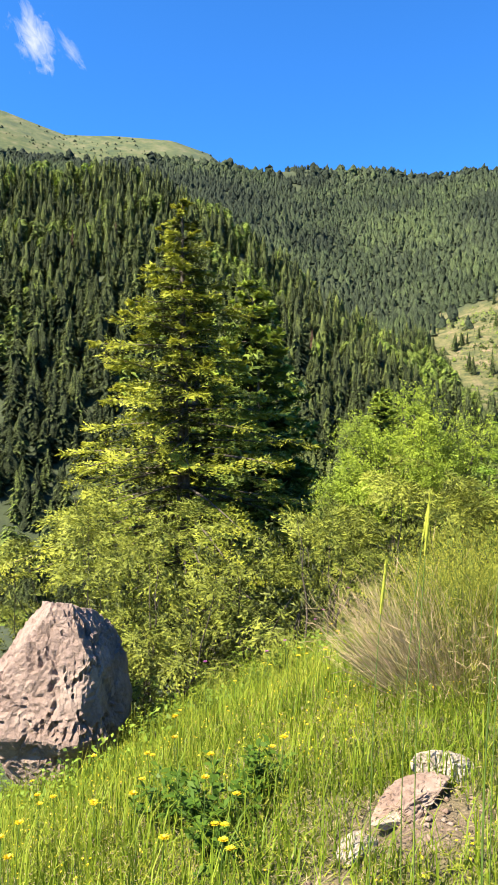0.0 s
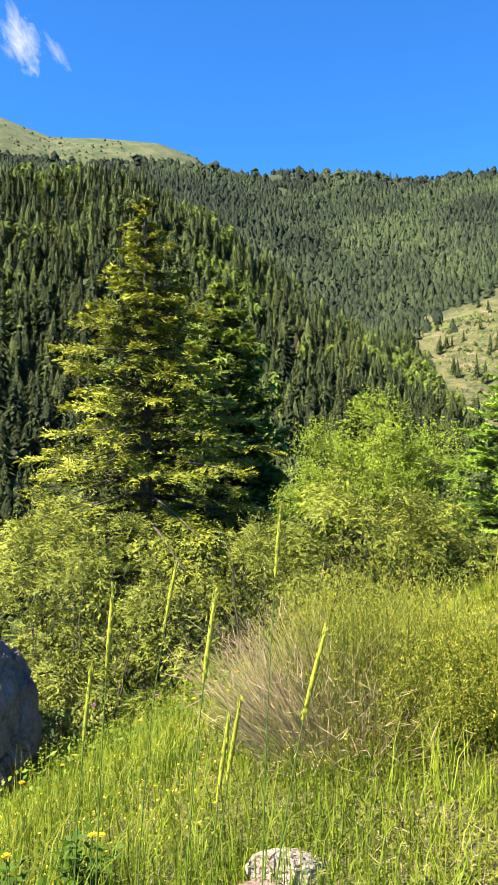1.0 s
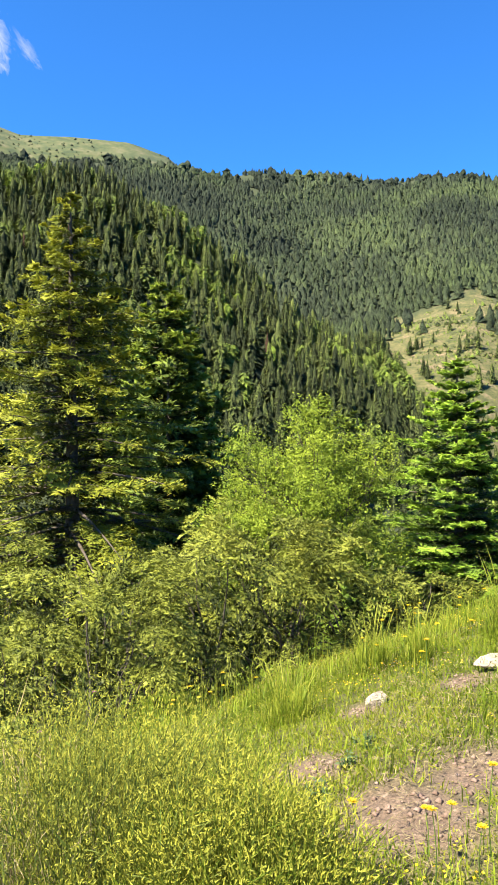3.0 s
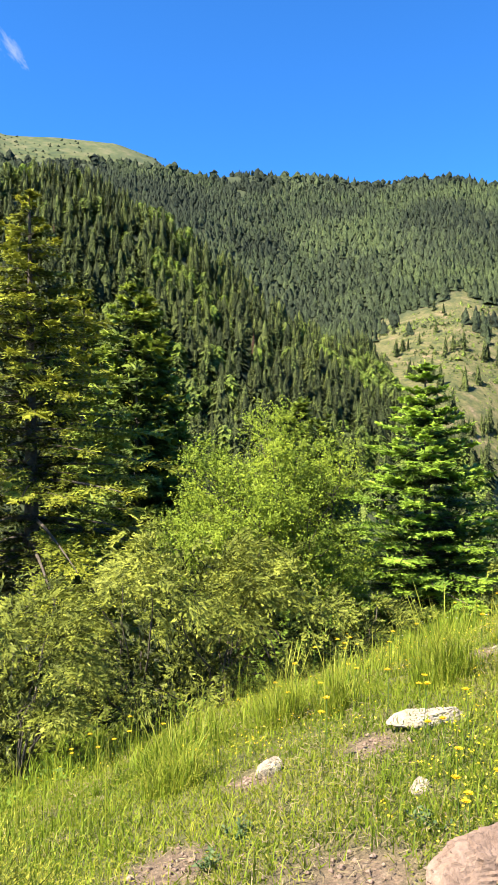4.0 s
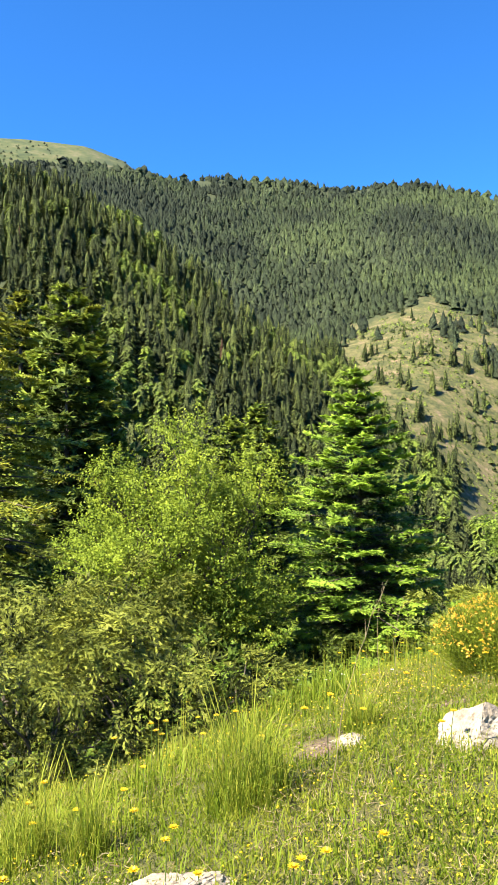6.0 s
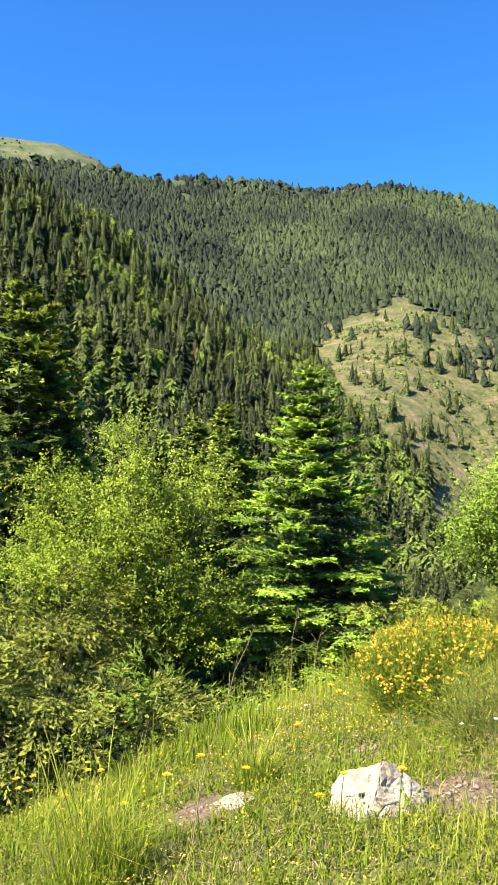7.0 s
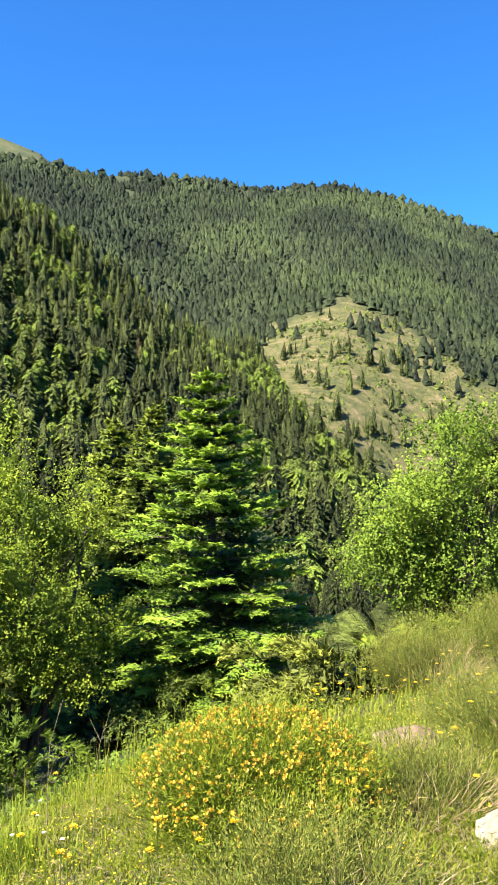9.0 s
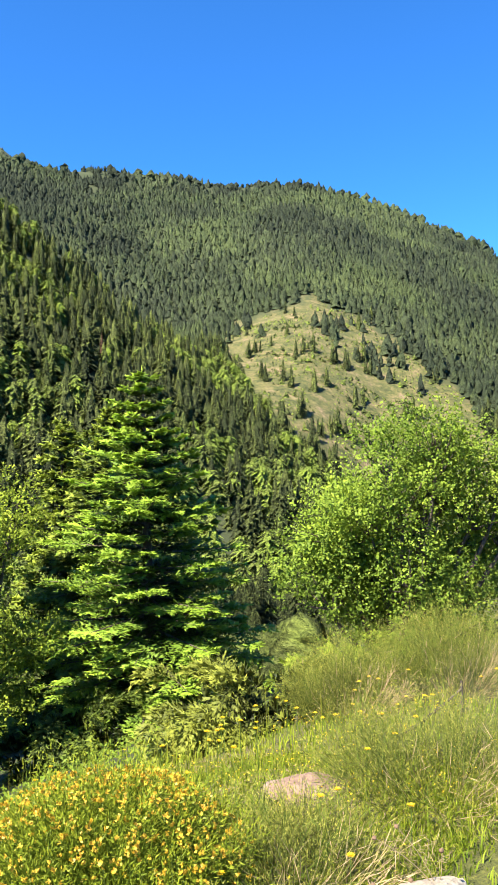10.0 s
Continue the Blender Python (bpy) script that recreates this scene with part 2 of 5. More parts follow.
def ground_mat():
    m, n, l, p, out = shader("ground")
    big = noise_tex(n, l, 0.9, 5.0)
    fine = noise_tex(n, l, 22.0, 7.0, 0.7)
    grit = noise_tex(n, l, 75.0, 5.0, 0.7)
    soil = ramp(n, l, fine.outputs[0], ((0.3, (0.075, 0.05, 0.035)), (0.55, (0.15, 0.105, 0.075)), (0.75, (0.25, 0.20, 0.155))))
    turf = ramp(n, l, fine.outputs[0], ((0.3, (0.034, 0.042, 0.006)), (0.5, (0.072, 0.084, 0.011)), (0.7, (0.130, 0.125, 0.024))))
    a = n.new("ShaderNodeAttribute")
    a.attribute_name = "bare"
    k = n.new("ShaderNodeMath")
    k.operation = "MULTIPLY_ADD"
    k.inputs[1].default_value, k.inputs[2].default_value = 0.9, -0.35
    l.new(big.outputs[0], k.inputs[0])
    s = n.new("ShaderNodeMath")
    s.operation, s.use_clamp = "ADD", True
    l.new(k.outputs[0], s.inputs[0])
    l.new(a.outputs["Fac"], s.inputs[1])
    near = blend(n, l, s.outputs[0], turf.outputs[0], soil.outputs[0])
    tone = ramp(n, l, grit.outputs[0], ((0.35, (0.45, 0.47, 0.42)), (0.62, (1.25, 1.22, 1.15))))
    near = blend(n, l, 1.0, near, tone.outputs[0], "MULTIPLY")
    # the far hills: forest floor, dry scree with tufts, alpine grass
    w1 = noise_tex(n, l, 0.035, 8.0, 0.68)
    w2 = noise_tex(n, l, 0.5, 8.0, 0.75)
    w3 = noise_tex(n, l, 0.11, 9.0, 0.8)
    scree = ramp(n, l, w3.outputs[0], ((0.37, (0.020, 0.030, 0.006)), (0.46, (0.056, 0.064, 0.014)), (0.53, (0.092, 0.088, 0.028)), (0.59, (0.130, 0.104, 0.052)), (0.67, (0.200, 0.140, 0.098))))
    mottle = ramp(n, l, w2.outputs[0], ((0.36, (0.42, 0.48, 0.38)), (0.5, (0.95, 0.95, 0.92)), (0.64, (1.3, 1.22, 1.2))))
    scree_col = blend(n, l, 1.0, scree.outputs[0], mottle.outputs[0], "MULTIPLY")
    alpine = ramp(n, l, w1.outputs[0], ((0.38, (0.022, 0.037, 0.008)), (0.48, (0.040, 0.056, 0.012)), (0.58, (0.064, 0.070, 0.022)), (0.7, (0.105, 0.095, 0.048))))
    floor = ramp(n, l, w2.outputs[0], ((0.35, (0.014, 0.022, 0.006)), (0.65, (0.032, 0.045, 0.012))))
    z1, z2, z3 = (n.new("ShaderNodeAttribute") for _ in range(3))
    z1.attribute_name, z2.attribute_name, z3.attribute_name = "far", "scree", "alpine"
    col = blend(n, l, z1.outputs["Fac"], near, floor.outputs[0])
    col = blend(n, l, z2.outputs["Fac"], col, scree_col)
    col = blend(n, l, z3.outputs["Fac"], col, alpine.outputs[0])
    l.new(col, p.inputs["Base Color"])
    p.inputs["Roughness"].default_value = 0.95
    bump = n.new("ShaderNodeBump")
    bump.inputs["Strength"].default_value, bump.inputs["Distance"].default_value = 0.8, 0.03
    l.new(fine.outputs[0], bump.inputs["Height"])
    l.new(bump.outputs[0], p.inputs["Normal"])
    return m


M_GROUND = ground_mat()


# ---- mesh helpers ----
def mesh_of(name, v, faces, mat, tint=None, smooth=False, normals=None):
    """A mesh from an array of points and a list of index arrays (one array for each number of corners)."""
    me = bpy.data.meshes.new(name)
    faces = [np.asarray(f, dtype=np.int32) for f in faces if len(f)]
    v = np.asarray(v, dtype=np.float32)
    me.vertices.add(len(v))
    me.vertices.foreach_set("co", v.ravel())
    loops = np.concatenate([f.ravel() for f in faces])
    counts = np.concatenate([np.full(len(f), f.shape[1], dtype=np.int32) for f in faces])
    me.loops.add(len(loops))
    me.loops.foreach_set("vertex_index", loops)
    me.polygons.add(len(counts))
    me.polygons.foreach_set("loop_start", np.concatenate([[0], np.cumsum(counts)[:-1]]).astype(np.int32))
    me.update(calc_edges=True)
    if tint is not None:
        me.attributes.new("tint", "FLOAT", "POINT").data.foreach_set("value", np.clip(tint, 0, 1).astype(np.float32))
    if smooth or normals is not None:
        me.polygons.foreach_set("use_smooth", np.ones(len(counts), dtype=bool))
    if normals is not None:
        me.attributes.new("custom_normal", "FLOAT_VECTOR", "POINT").data.foreach_set("vector", np.asarray(normals, dtype=np.float32).ravel())
    me.materials.append(mat)
    return me


def part(name, me, parent, label=""):
    ob = new(name, me)
    ob.parent = parent
    return tagged(ob, label)


def root(name, place, label, category, group="", turn=0.0):
    ob = new(name)
    ob.empty_display_size = 0.2
    ob.matrix_world = pose(*place, 0, 0, turn)
    return tagged(ob, label, category, group)


def unit(a):
    return a / np.maximum(np.linalg.norm(a, axis=-1, keepdims=True), 1e-9)


def ways(rng, n):
    return unit(rng.normal(size=(n, 3)))


def leaves(p, u, nrm, length, width, tint, fold=0.15):
    """Small pointed leaves: each one a folded diamond from p along u."""
    n = len(p)
    length, width = np.broadcast_to(length, n)[:, None], np.broadcast_to(width, n)[:, None]
    side = unit(np.cross(u, nrm))
    up = np.cross(side, u)
    v = np.empty((n, 4, 3))
    v[:, 0] = p
    v[:, 1] = p + u * length * 0.5 + side * width * 0.5 + up * length * fold
    v[:, 2] = p + u * length
    v[:, 3] = p + u * length * 0.5 - side * width * 0.5 + up * length * fold
    f = np.arange(n * 4).reshape(n, 4)
    return v.reshape(-1, 3), f, np.repeat(np.broadcast_to(tint, n), 4)


def needles_of(p, u, nrm, length, width, tint):
    """Needles: each one a narrow triangle from p along u."""
    n = len(p)
    length, width = np.broadcast_to(length, n)[:, None], np.broadcast_to(width, n)[:, None]
    side = unit(np.cross(u, nrm)) * width * 0.5
    v = np.stack([p - side, p + side, p + u * length], 1).reshape(-1, 3)
    return v, np.arange(n * 3).reshape(n, 3), np.repeat(np.broadcast_to(tint, n), 3)


def rounded(v, corners, out, share):
    """Turns each small leaf to face out of its crown and gives it a share of the crown's own rounded normal. Returns points and normals."""
    q = np.array(v).reshape(-1, corners, 3)
    g = unit(np.cross(q[:, 1] - q[:, 0], q[:, corners - 1] - q[:, 0]))
    back = (g * out).sum(1) < 0
    q[back] = q[back][:, [0, 2, 1] if corners == 3 else [0, 3, 2, 1]]
    g[back] *= -1
    nr = unit(g * (1 - share) + out * share)
    return q.reshape(-1, 3), np.repeat(nr, corners, 0)


def joined(sets):
    vs, fs, ts, k = [], [], [], 0
    for v, f, t in sets:
        vs.append(v), ts.append(t)
        fs.extend(q + k for q in (f if isinstance(f, list) else [f]))
        k += len(v)
    return np.concatenate(vs), fs, np.concatenate(ts)


def tube(points, radii, sides=6):
    """A tapered limb along points."""
    p = np.asarray(points, dtype=float)
    d = unit(np.gradient(p, axis=0))
    a = unit(np.cross(d, np.array([0.31, 0.17, 0.93]) if abs(d[0, 2]) < 0.9 else np.array([1.0, 0.1, 0.0])))
    b = np.cross(d, a)
    ang = np.linspace(0, 2 * np.pi, sides, endpoint=False)
    r = np.asarray(radii, dtype=float)[:, None, None]
    v = p[:, None] + r * (np.cos(ang)[None, :, None] * a[:, None] + np.sin(ang)[None, :, None] * b[:, None])
    k, s = len(p), sides
    i, j = np.meshgrid(np.arange(k - 1), np.arange(s), indexing="ij")
    f = np.stack([i * s + j, i * s + (j + 1) % s, (i + 1) * s + (j + 1) % s, (i + 1) * s + j], -1).reshape(-1, 4)
    return v.reshape(-1, 3), f, np.full(k * s, 0.5)


def fbm(x, y, scale, octaves=4, seed=0):
    """Cheap layered value noise on arrays, about -1 to 1."""
    x, y = np.asarray(x, dtype=float) / scale + 37.7 * seed, np.asarray(y, dtype=float) / scale - 11.3 * seed
    total, amp, norm = 0.0, 1.0, 0.0
    for _ in range(octaves):
        ix, iy = np.floor(x).astype(np.int64), np.floor(y).astype(np.int64)
        fx, fy = x - ix, y - iy
        fx, fy = fx * fx * (3 - 2 * fx), fy * fy * (3 - 2 * fy)

        def corner(i, j):
            h = (i * 374761393 + j * 668265263) & 0x7FFFFFFF
            h = ((h ^ (h >> 13)) * 1274126177) & 0x7FFFFFFF
            return ((h ^ (h >> 16)) & 0xFFFF) / 32767.5 - 1

        a, b, c, d = corner(ix, iy), corner(ix + 1, iy), corner(ix, iy + 1), corner(ix + 1, iy + 1)
        total = total + amp * ((a * (1 - fx) + b * fx) * (1 - fy) + (c * (1 - fx) + d * fx) * fy)
        norm += amp
        x, y, amp = x * 2.03 + 5.1, y * 2.03 - 3.7, amp * 0.5
    return total / norm


# ---- terrain ----
CX, CY, CZ = 3.0, 3.0, 2.0


def sp(v):
    return np.logaddexp(0, v)


def near_height(x, y):
    s, d = 0.735 * x + 0.678 * y, -0.678 * x + 0.735 * y
    rise = 0.12 * s - 0.2 * 1.2 * sp((s - 8.2) / 1.2) + 0.06 * sp(s - 22.0)
    fall = (0.76 * sp(d - 3.0) - 0.38 * sp(d - 4.6)) * (1 + 0.25 * np.clip((6 - s) / 4, 0, 1.5))
    return rise - fall + 0.05 * fbm(x, y, 1.3, 3, 2) + 0.02 * fbm(x, y, 0.3, 2, 5)


def ring(az, *knots):
    return np.interp(az, [k[0] for k in knots], [k[1] for k in knots])


def elevations(az):
    """The rise, in degrees, of the land seen from the meadow, at each of the ranges."""
    crest = ring(az, (-180, 3), (-70, 6), (-40, 17.5), (-18, 18.3), (-14.5, 18.6), (-12.3, 19.0), (-10.3, 19.4), (-8.2, 18.9), (-4.8, 17.4), (-3.1, 16.6), (-0.9, 14.9), (1.3, 13.3), (3.9, 11.5), (5.8, 9.8), (8.9, 7.9), (12.7, 4.1), (15.3, 1.3), (20, -1.4), (25, -6), (35, -10), (70, -3), (180, 3))
    shoulder = ring(az, (-180, 3), (-70, 6), (-40, 14), (0, 12.0), (4, 8.6), (8, 7.6), (13, 9.4), (17, 10.6), (19.5, 11.3), (22, 10.9), (25, 9.9), (28, 9), (33, 7), (45, 3), (180, 3))
    ridge = ring(az, (-180, 4), (-70, 8), (-40, 18.3), (-18, 20.1), (-10, 20.4), (-5, 20.65), (-1.8, 20.3), (0.4, 19.8), (4.7, 20.1), (9, 19.8), (13.2, 19.05), (17, 19.2), (20, 18.9), (23, 18.2), (25.4, 17.2), (28, 16.15), (30.3, 15.15), (32.3, 14.05), (33.5, 12.85), (40, 8.45), (55, 3), (180, 4))
    dome = ring(az, (-180, 4), (-70, 9), (-40, 24.5), (-18.5, 22.95), (-16, 22.35), (-14, 21.85), (-10.3, 22.05), (-6, 21.95), (-3, 21.1), (0, 18.5), (10, 12), (180, 4))
    near50 = ring(az, (-180, 4), (-100, -4), (-60, -15), (70, -15), (100, -4), (180, 4))
    near150 = ring(az, (-180, 4), (-100, -2), (-60, -12.5), (40, -12.5), (100, -2), (180, 4))
    r_crest = ring(az, (-180, 330), (-60, 430), (-5, 460), (8, 400), (16, 330), (180, 330))
    return crest, shoulder, ridge, dome, near50, near150, r_crest


def far_height(x, y):
    r = np.hypot(x - CX, y - CY)
    az = np.degrees(np.arctan2(x - CX, y - CY))
    crest, shoulder, ridge, dome, near50, near150, r_crest = elevations(az)
    rs = np.stack([np.full_like(az, 50.0), np.full_like(az, 150.0), r_crest, np.full_like(az, 620.0), np.full_like(az, 1100.0), np.full_like(az, 1320.0), np.full_like(az, 1750.0), np.full_like(az, 2600.0), np.full_like(az, 4600.0)])
    el = np.stack([near50, near150, crest, shoulder, ridge, ridge - 4, dome, dome * 0.3, np.zeros_like(az)])
    z = CZ + rs * np.tan(np.radians(el))
    out = z[0].copy()
    for i in range(len(rs) - 1):
        f = np.clip((r - rs[i]) / (rs[i + 1] - rs[i]), 0, 1)
        out = np.where(r > rs[i], z[i] * (1 - f) + z[i + 1] * f, out)
    rough = 9.0 * fbm(x, y, 90.0, 4, 3) * np.clip((r - 160) / 200, 0, 1) * np.clip((980 - r) / 150, 0.12, 1)
    return out + rough


def height(x, y):
    x, y = np.asarray(x, dtype=float), np.asarray(y, dtype=float)
    r = np.hypot(x - CX, y - CY)
    w = np.clip((r - 26) / 30, 0, 1)
    w = w * w * (3 - 2 * w)
    reach = np.minimum(1.0, 60.0 / np.maximum(r, 1e-6))
    return near_height(CX + (x - CX) * reach, CY + (y - CY) * reach) * (1 - w) + far_height(x, y) * w


def sight(x, y):
    """Azimuth and rise in degrees of a place on the land, seen from the meadow."""
    r = np.hypot(x - CX, y - CY)
    return np.degrees(np.arctan2(x - CX, y - CY)), np.degrees(np.arctan2(height(x, y) - CZ, r)), r


def scree_mask(x, y):
    az, el, r = sight(x, y)
    az, el = az + 1.5 * fbm(x, y, 45.0, 4, 8), el + 1.0 * fbm(x, y, 40.0, 4, 18)
    left = ring(el, (-6, 22), (-2, 21.5), (0.3, 19.6), (3, 15.7), (6, 13.2), (9.0, 12.9), (9.9, 14.5), (10.3, 18), (11.2, 19.8))
    right = ring(el, (-6, 36), (-2, 34.5), (0.5, 33.2), (5.2, 28.5), (7.8, 25.6), (9.8, 23.6), (10.8, 22.0), (11.3, 20.8))
    return (az > left) & (az < right) & (el < 11.4) & (r > 250) & (r < 660)


# places of bare soil on the meadow: x, y, radius
BARE = ((0.62, 2.75, 0.32), (0.2, 2.35, 0.2), (2.5, 4.6, 0.36), (2.85, 4.85, 0.3), (2.2, 5.3, 0.2), (3.2, 6.05, 0.18), (2.6, 6.0, 0.14), (3.9, 5.4, 0.12), (4.3, 7.4, 0.2), (5.4, 7.0, 0.22), (6.0, 7.6, 0.25), (7.15, 9.4, 0.3), (5.2, 7.8, 0.12))


def bare_mask(x, y):
    b = np.zeros_like(x)
    for bx, by, br in BARE:
        b = np.maximum(b, np.clip(1.4 - np.hypot(x - bx, y - by) / br, 0, 1))
    return np.clip(b + 0.35 * b * fbm(x, y, 0.15, 3, 4), 0, 1)


def build_ground():
    az = np.concatenate([np.arange(-26, 46, 0.6), np.arange(46, 334, 6.0)])
    rr = np.concatenate([[0.25], np.geomspace(0.6, 60, 120), np.geomspace(62, 1000, 80), np.arange(1010, 1340, 15), np.geomspace(1350, 4600, 20)])
    a, r = np.meshgrid(np.radians(az), rr)
    x, y = CX + r * np.sin(a), CY + r * np.cos(a)
    z = height(x, y)
    k, s = x.shape
    v = np.stack([x, y, z], -1).reshape(-1, 3)
    v = np.concatenate([v, [[CX, CY, float(height(np.array([CX]), np.array([CY]))[0])]]])
    i, j = np.meshgrid(np.arange(k - 1), np.arange(s), indexing="ij")
    f = np.stack([i * s + j, (i + 1) * s + j, (i + 1) * s + (j + 1) % s, i * s + (j + 1) % s], -1).reshape(-1, 4)[:, ::-1]
    j = np.arange(s)
    cap = np.stack([np.full(s, k * s), (j + 1) % s, j], -1)
    me = mesh_of("ground", v, [f, cap], M_GROUND, smooth=True)
    vx, vy = v[:, 0], v[:, 1]
    rv = np.hypot(vx - CX, vy - CY)
    # below the meadow's edge the dark floor colour stands in for the trees' shade
    for key, val in (("bare", bare_mask(vx, vy)), ("far", np.clip(np.maximum((rv - 25) / 30, (0.735 * vy - 0.678 * vx - 4.3) / 0.9), 0, 1)), ("scree", scree_mask(vx, vy).astype(float)), ("alpine", np.clip((rv - 1090) / 60, 0, 1))):
        me.attributes.new(key, "FLOAT", "POINT").data.foreach_set("value", val.astype(np.float32))
    return tagged(new("ground", me), "sloping mountain meadow falling into a valley, with hills beyond", "ground", kind="structure")


build_ground()


# ---- far forests ----
def far_firs(name, x, y, tall, label, mat, tiers, sides, seed, tint, slim=0.19, broad=None, fringe=None):
    """Trees far off: each a shaggy cone whose tiers of boughs stand out unevenly; broad ones have a rounded crown."""
    rng = np.random.default_rng(seed)
    n = len(x)
    h = np.array(tall)[:, None, None]
    lev = (np.arange(tiers) + 0.15) / tiers
    form = np.where(np.zeros((n, 1), dtype=bool) if broad is None else np.array(broad)[:, None], 1.15 * np.sqrt(np.maximum(0.03, 1 - ((lev - 0.4) / 0.66) ** 2)), (1 - lev) ** 0.8 + 0.02)
    shelf = 1 + 0.16 * np.where(np.arange(tiers) % 2 == 0, 1.0, -1.0)
    wide = h * (slim * (0.66 if fringe else 1.0) * rng.uniform(0.78, 1.25, (n, 1, 1))) * (form * shelf)[:, :, None] * rng.uniform(0.55, 1.3, (n, tiers, sides))
    spin = rng.uniform(0, 7, (n, 1, 1)) + (np.arange(sides) + 0.5 * (np.arange(tiers) % 2)[:, None]) * 2 * np.pi / sides + rng.normal(0, 0.16, (n, tiers, sides))
    ring_z = h * (lev[None, :, None] + rng.uniform(-0.32, 0.32, (n, tiers, sides)) / tiers) - 0.12 * wide
    v = np.empty((n, tiers * sides + 1, 3))
    v[:, :-1] = np.stack([np.cos(spin) * wide, np.sin(spin) * wide, ring_z], -1).reshape(n, -1, 3)
    v[:, -1] = np.stack([np.zeros(n), np.zeros(n), h[:, 0, 0]], -1)
    nr = np.empty_like(v)
    nr[:, :-1] = np.stack([np.cos(spin), np.sin(spin), 0.5 + 0.3 * (np.arange(tiers) % 2)[None, :, None] * np.ones(spin.shape)], -1).reshape(n, -1, 3) + rng.normal(0, 0.42, (n, tiers * sides, 3))
    nr[:, -1] = (0, 0, 1)
    v += np.stack([x, y, height(x, y) - 0.4], -1)[:, None]
    k, c = np.arange(tiers - 1)[:, None] * sides, np.arange(sides)
    quads = np.stack([k + c, k + (c + 1) % sides, k + sides + (c + 1) % sides, k + sides + c], -1).reshape(-1, 4)
    caps = np.stack([(tiers - 1) * sides + c, (tiers - 1) * sides + (c + 1) % sides, np.full(sides, tiers * sides)], -1)
    step = np.arange(n)[:, None, None] * (tiers * sides + 1)
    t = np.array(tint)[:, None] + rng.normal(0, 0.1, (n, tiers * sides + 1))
    # tiers that stand out lighter, recessed ones darker: shade put into the tint
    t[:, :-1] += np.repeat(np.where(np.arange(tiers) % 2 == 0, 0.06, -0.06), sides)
    sets = [v.reshape(-1, 3), [(quads + step).reshape(-1, 4), (caps + step).reshape(-1, 3)], t.reshape(-1), unit(nr).reshape(-1, 3)]
    if fringe:
        # pointed bough tips round the core
        rows, cols = fringe
        lv = (np.arange(rows) + 0.1) / rows
        fm = np.where(np.zeros((n, 1), dtype=bool) if broad is None else np.array(broad)[:, None], 1.15 * np.sqrt(np.maximum(0.03, 1 - ((lv - 0.4) / 0.66) ** 2)), (1 - lv) ** 0.8 + 0.02)
        e = h * slim * 1.3 * fm[:, :, None] * rng.uniform(0.65, 1.2, (n, rows, cols)) * rng.uniform(0.85, 1.15, (n, 1, 1))
        a = rng.uniform(0, 7, (n, rows, 1)) + np.arange(cols) * 2 * np.pi / cols + rng.normal(0, 0.22, (n, rows, cols))
        z = h * (lv[None, :, None] + rng.uniform(-0.5, 0.5, (n, rows, cols)) / rows)
        w = rng.uniform(0.6, 1.05, (n, rows, cols)) * np.pi / cols * 1.3
        p = np.empty((n, rows, cols, 3, 3))
        for q, sg in ((0, -1), (1, 1)):
            p[..., q, 0], p[..., q, 1], p[..., q, 2] = np.cos(a + sg * w) * e * 0.5, np.sin(a + sg * w) * e * 0.5, z + 0.24 * e
        p[..., 2, 0], p[..., 2, 1], p[..., 2, 2] = np.cos(a) * e, np.sin(a) * e, z - rng.uniform(0.0, 0.16, e.shape) * e
        p += np.stack([x, y, height(x, y) - 0.4], -1)[:, None, None, None]
        out = unit(np.stack([np.cos(a), np.sin(a), np.full(a.shape, 0.85)], -1) + rng.normal(0, 0.3, (*a.shape, 3)))
        pts, pn = rounded(p.reshape(-1, 3), 3, out.reshape(-1, 3), 0.7)
        # tips are lightened and the core darkened, painting the shade between boughs
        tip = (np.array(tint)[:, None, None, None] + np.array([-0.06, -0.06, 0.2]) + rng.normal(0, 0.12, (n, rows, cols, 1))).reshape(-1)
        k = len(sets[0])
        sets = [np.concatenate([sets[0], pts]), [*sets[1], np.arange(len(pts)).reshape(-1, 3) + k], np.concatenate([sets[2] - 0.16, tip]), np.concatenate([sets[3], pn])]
    me = mesh_of(name, sets[0], sets[1], mat, sets[2], normals=sets[3])
    return tagged(new(name, me), label, "forest", kind="stuff")


def scatter(rng, az0, az1, r0, r1, spacing):
    area = radians(az1 - az0) * (r1 * r1 - r0 * r0) / 2
    n = int(area / spacing ** 2)
    k = np.arange(n)
    even = np.stack([k * 0.7548777 + rng.uniform(), k * 0.5698403 + rng.uniform()]) + rng.normal(0, 0.35 / math.sqrt(max(n, 1)), (2, n))
    r = np.sqrt(r0 * r0 + (even[0] % 1) * (r1 * r1 - r0 * r0))
    a = np.radians(az0 + (even[1] % 1) * (az1 - az0))
    return CX + r * np.sin(a), CY + r * np.cos(a)


rng = np.random.default_rng(11)
x, y = scatter(rng, -20.5, 36, 70, 475, 5.5)
az, el, r = sight(x, y)
keep = ~scree_mask(x, y) & (r < np.where(az > 8, 475, elevations(az)[6] + 12))
keep &= ~((np.abs(az - 5.8) < 0.7) & (np.abs(el - 10.3) < 0.5))
keep &= ~((az > 9.5) & (az < 14.5) & (np.abs(el - (-2.9 - (az - 10.4) * 1.2)) < 0.9))
x, y, r, az = x[keep], y[keep], r[keep], az[keep]
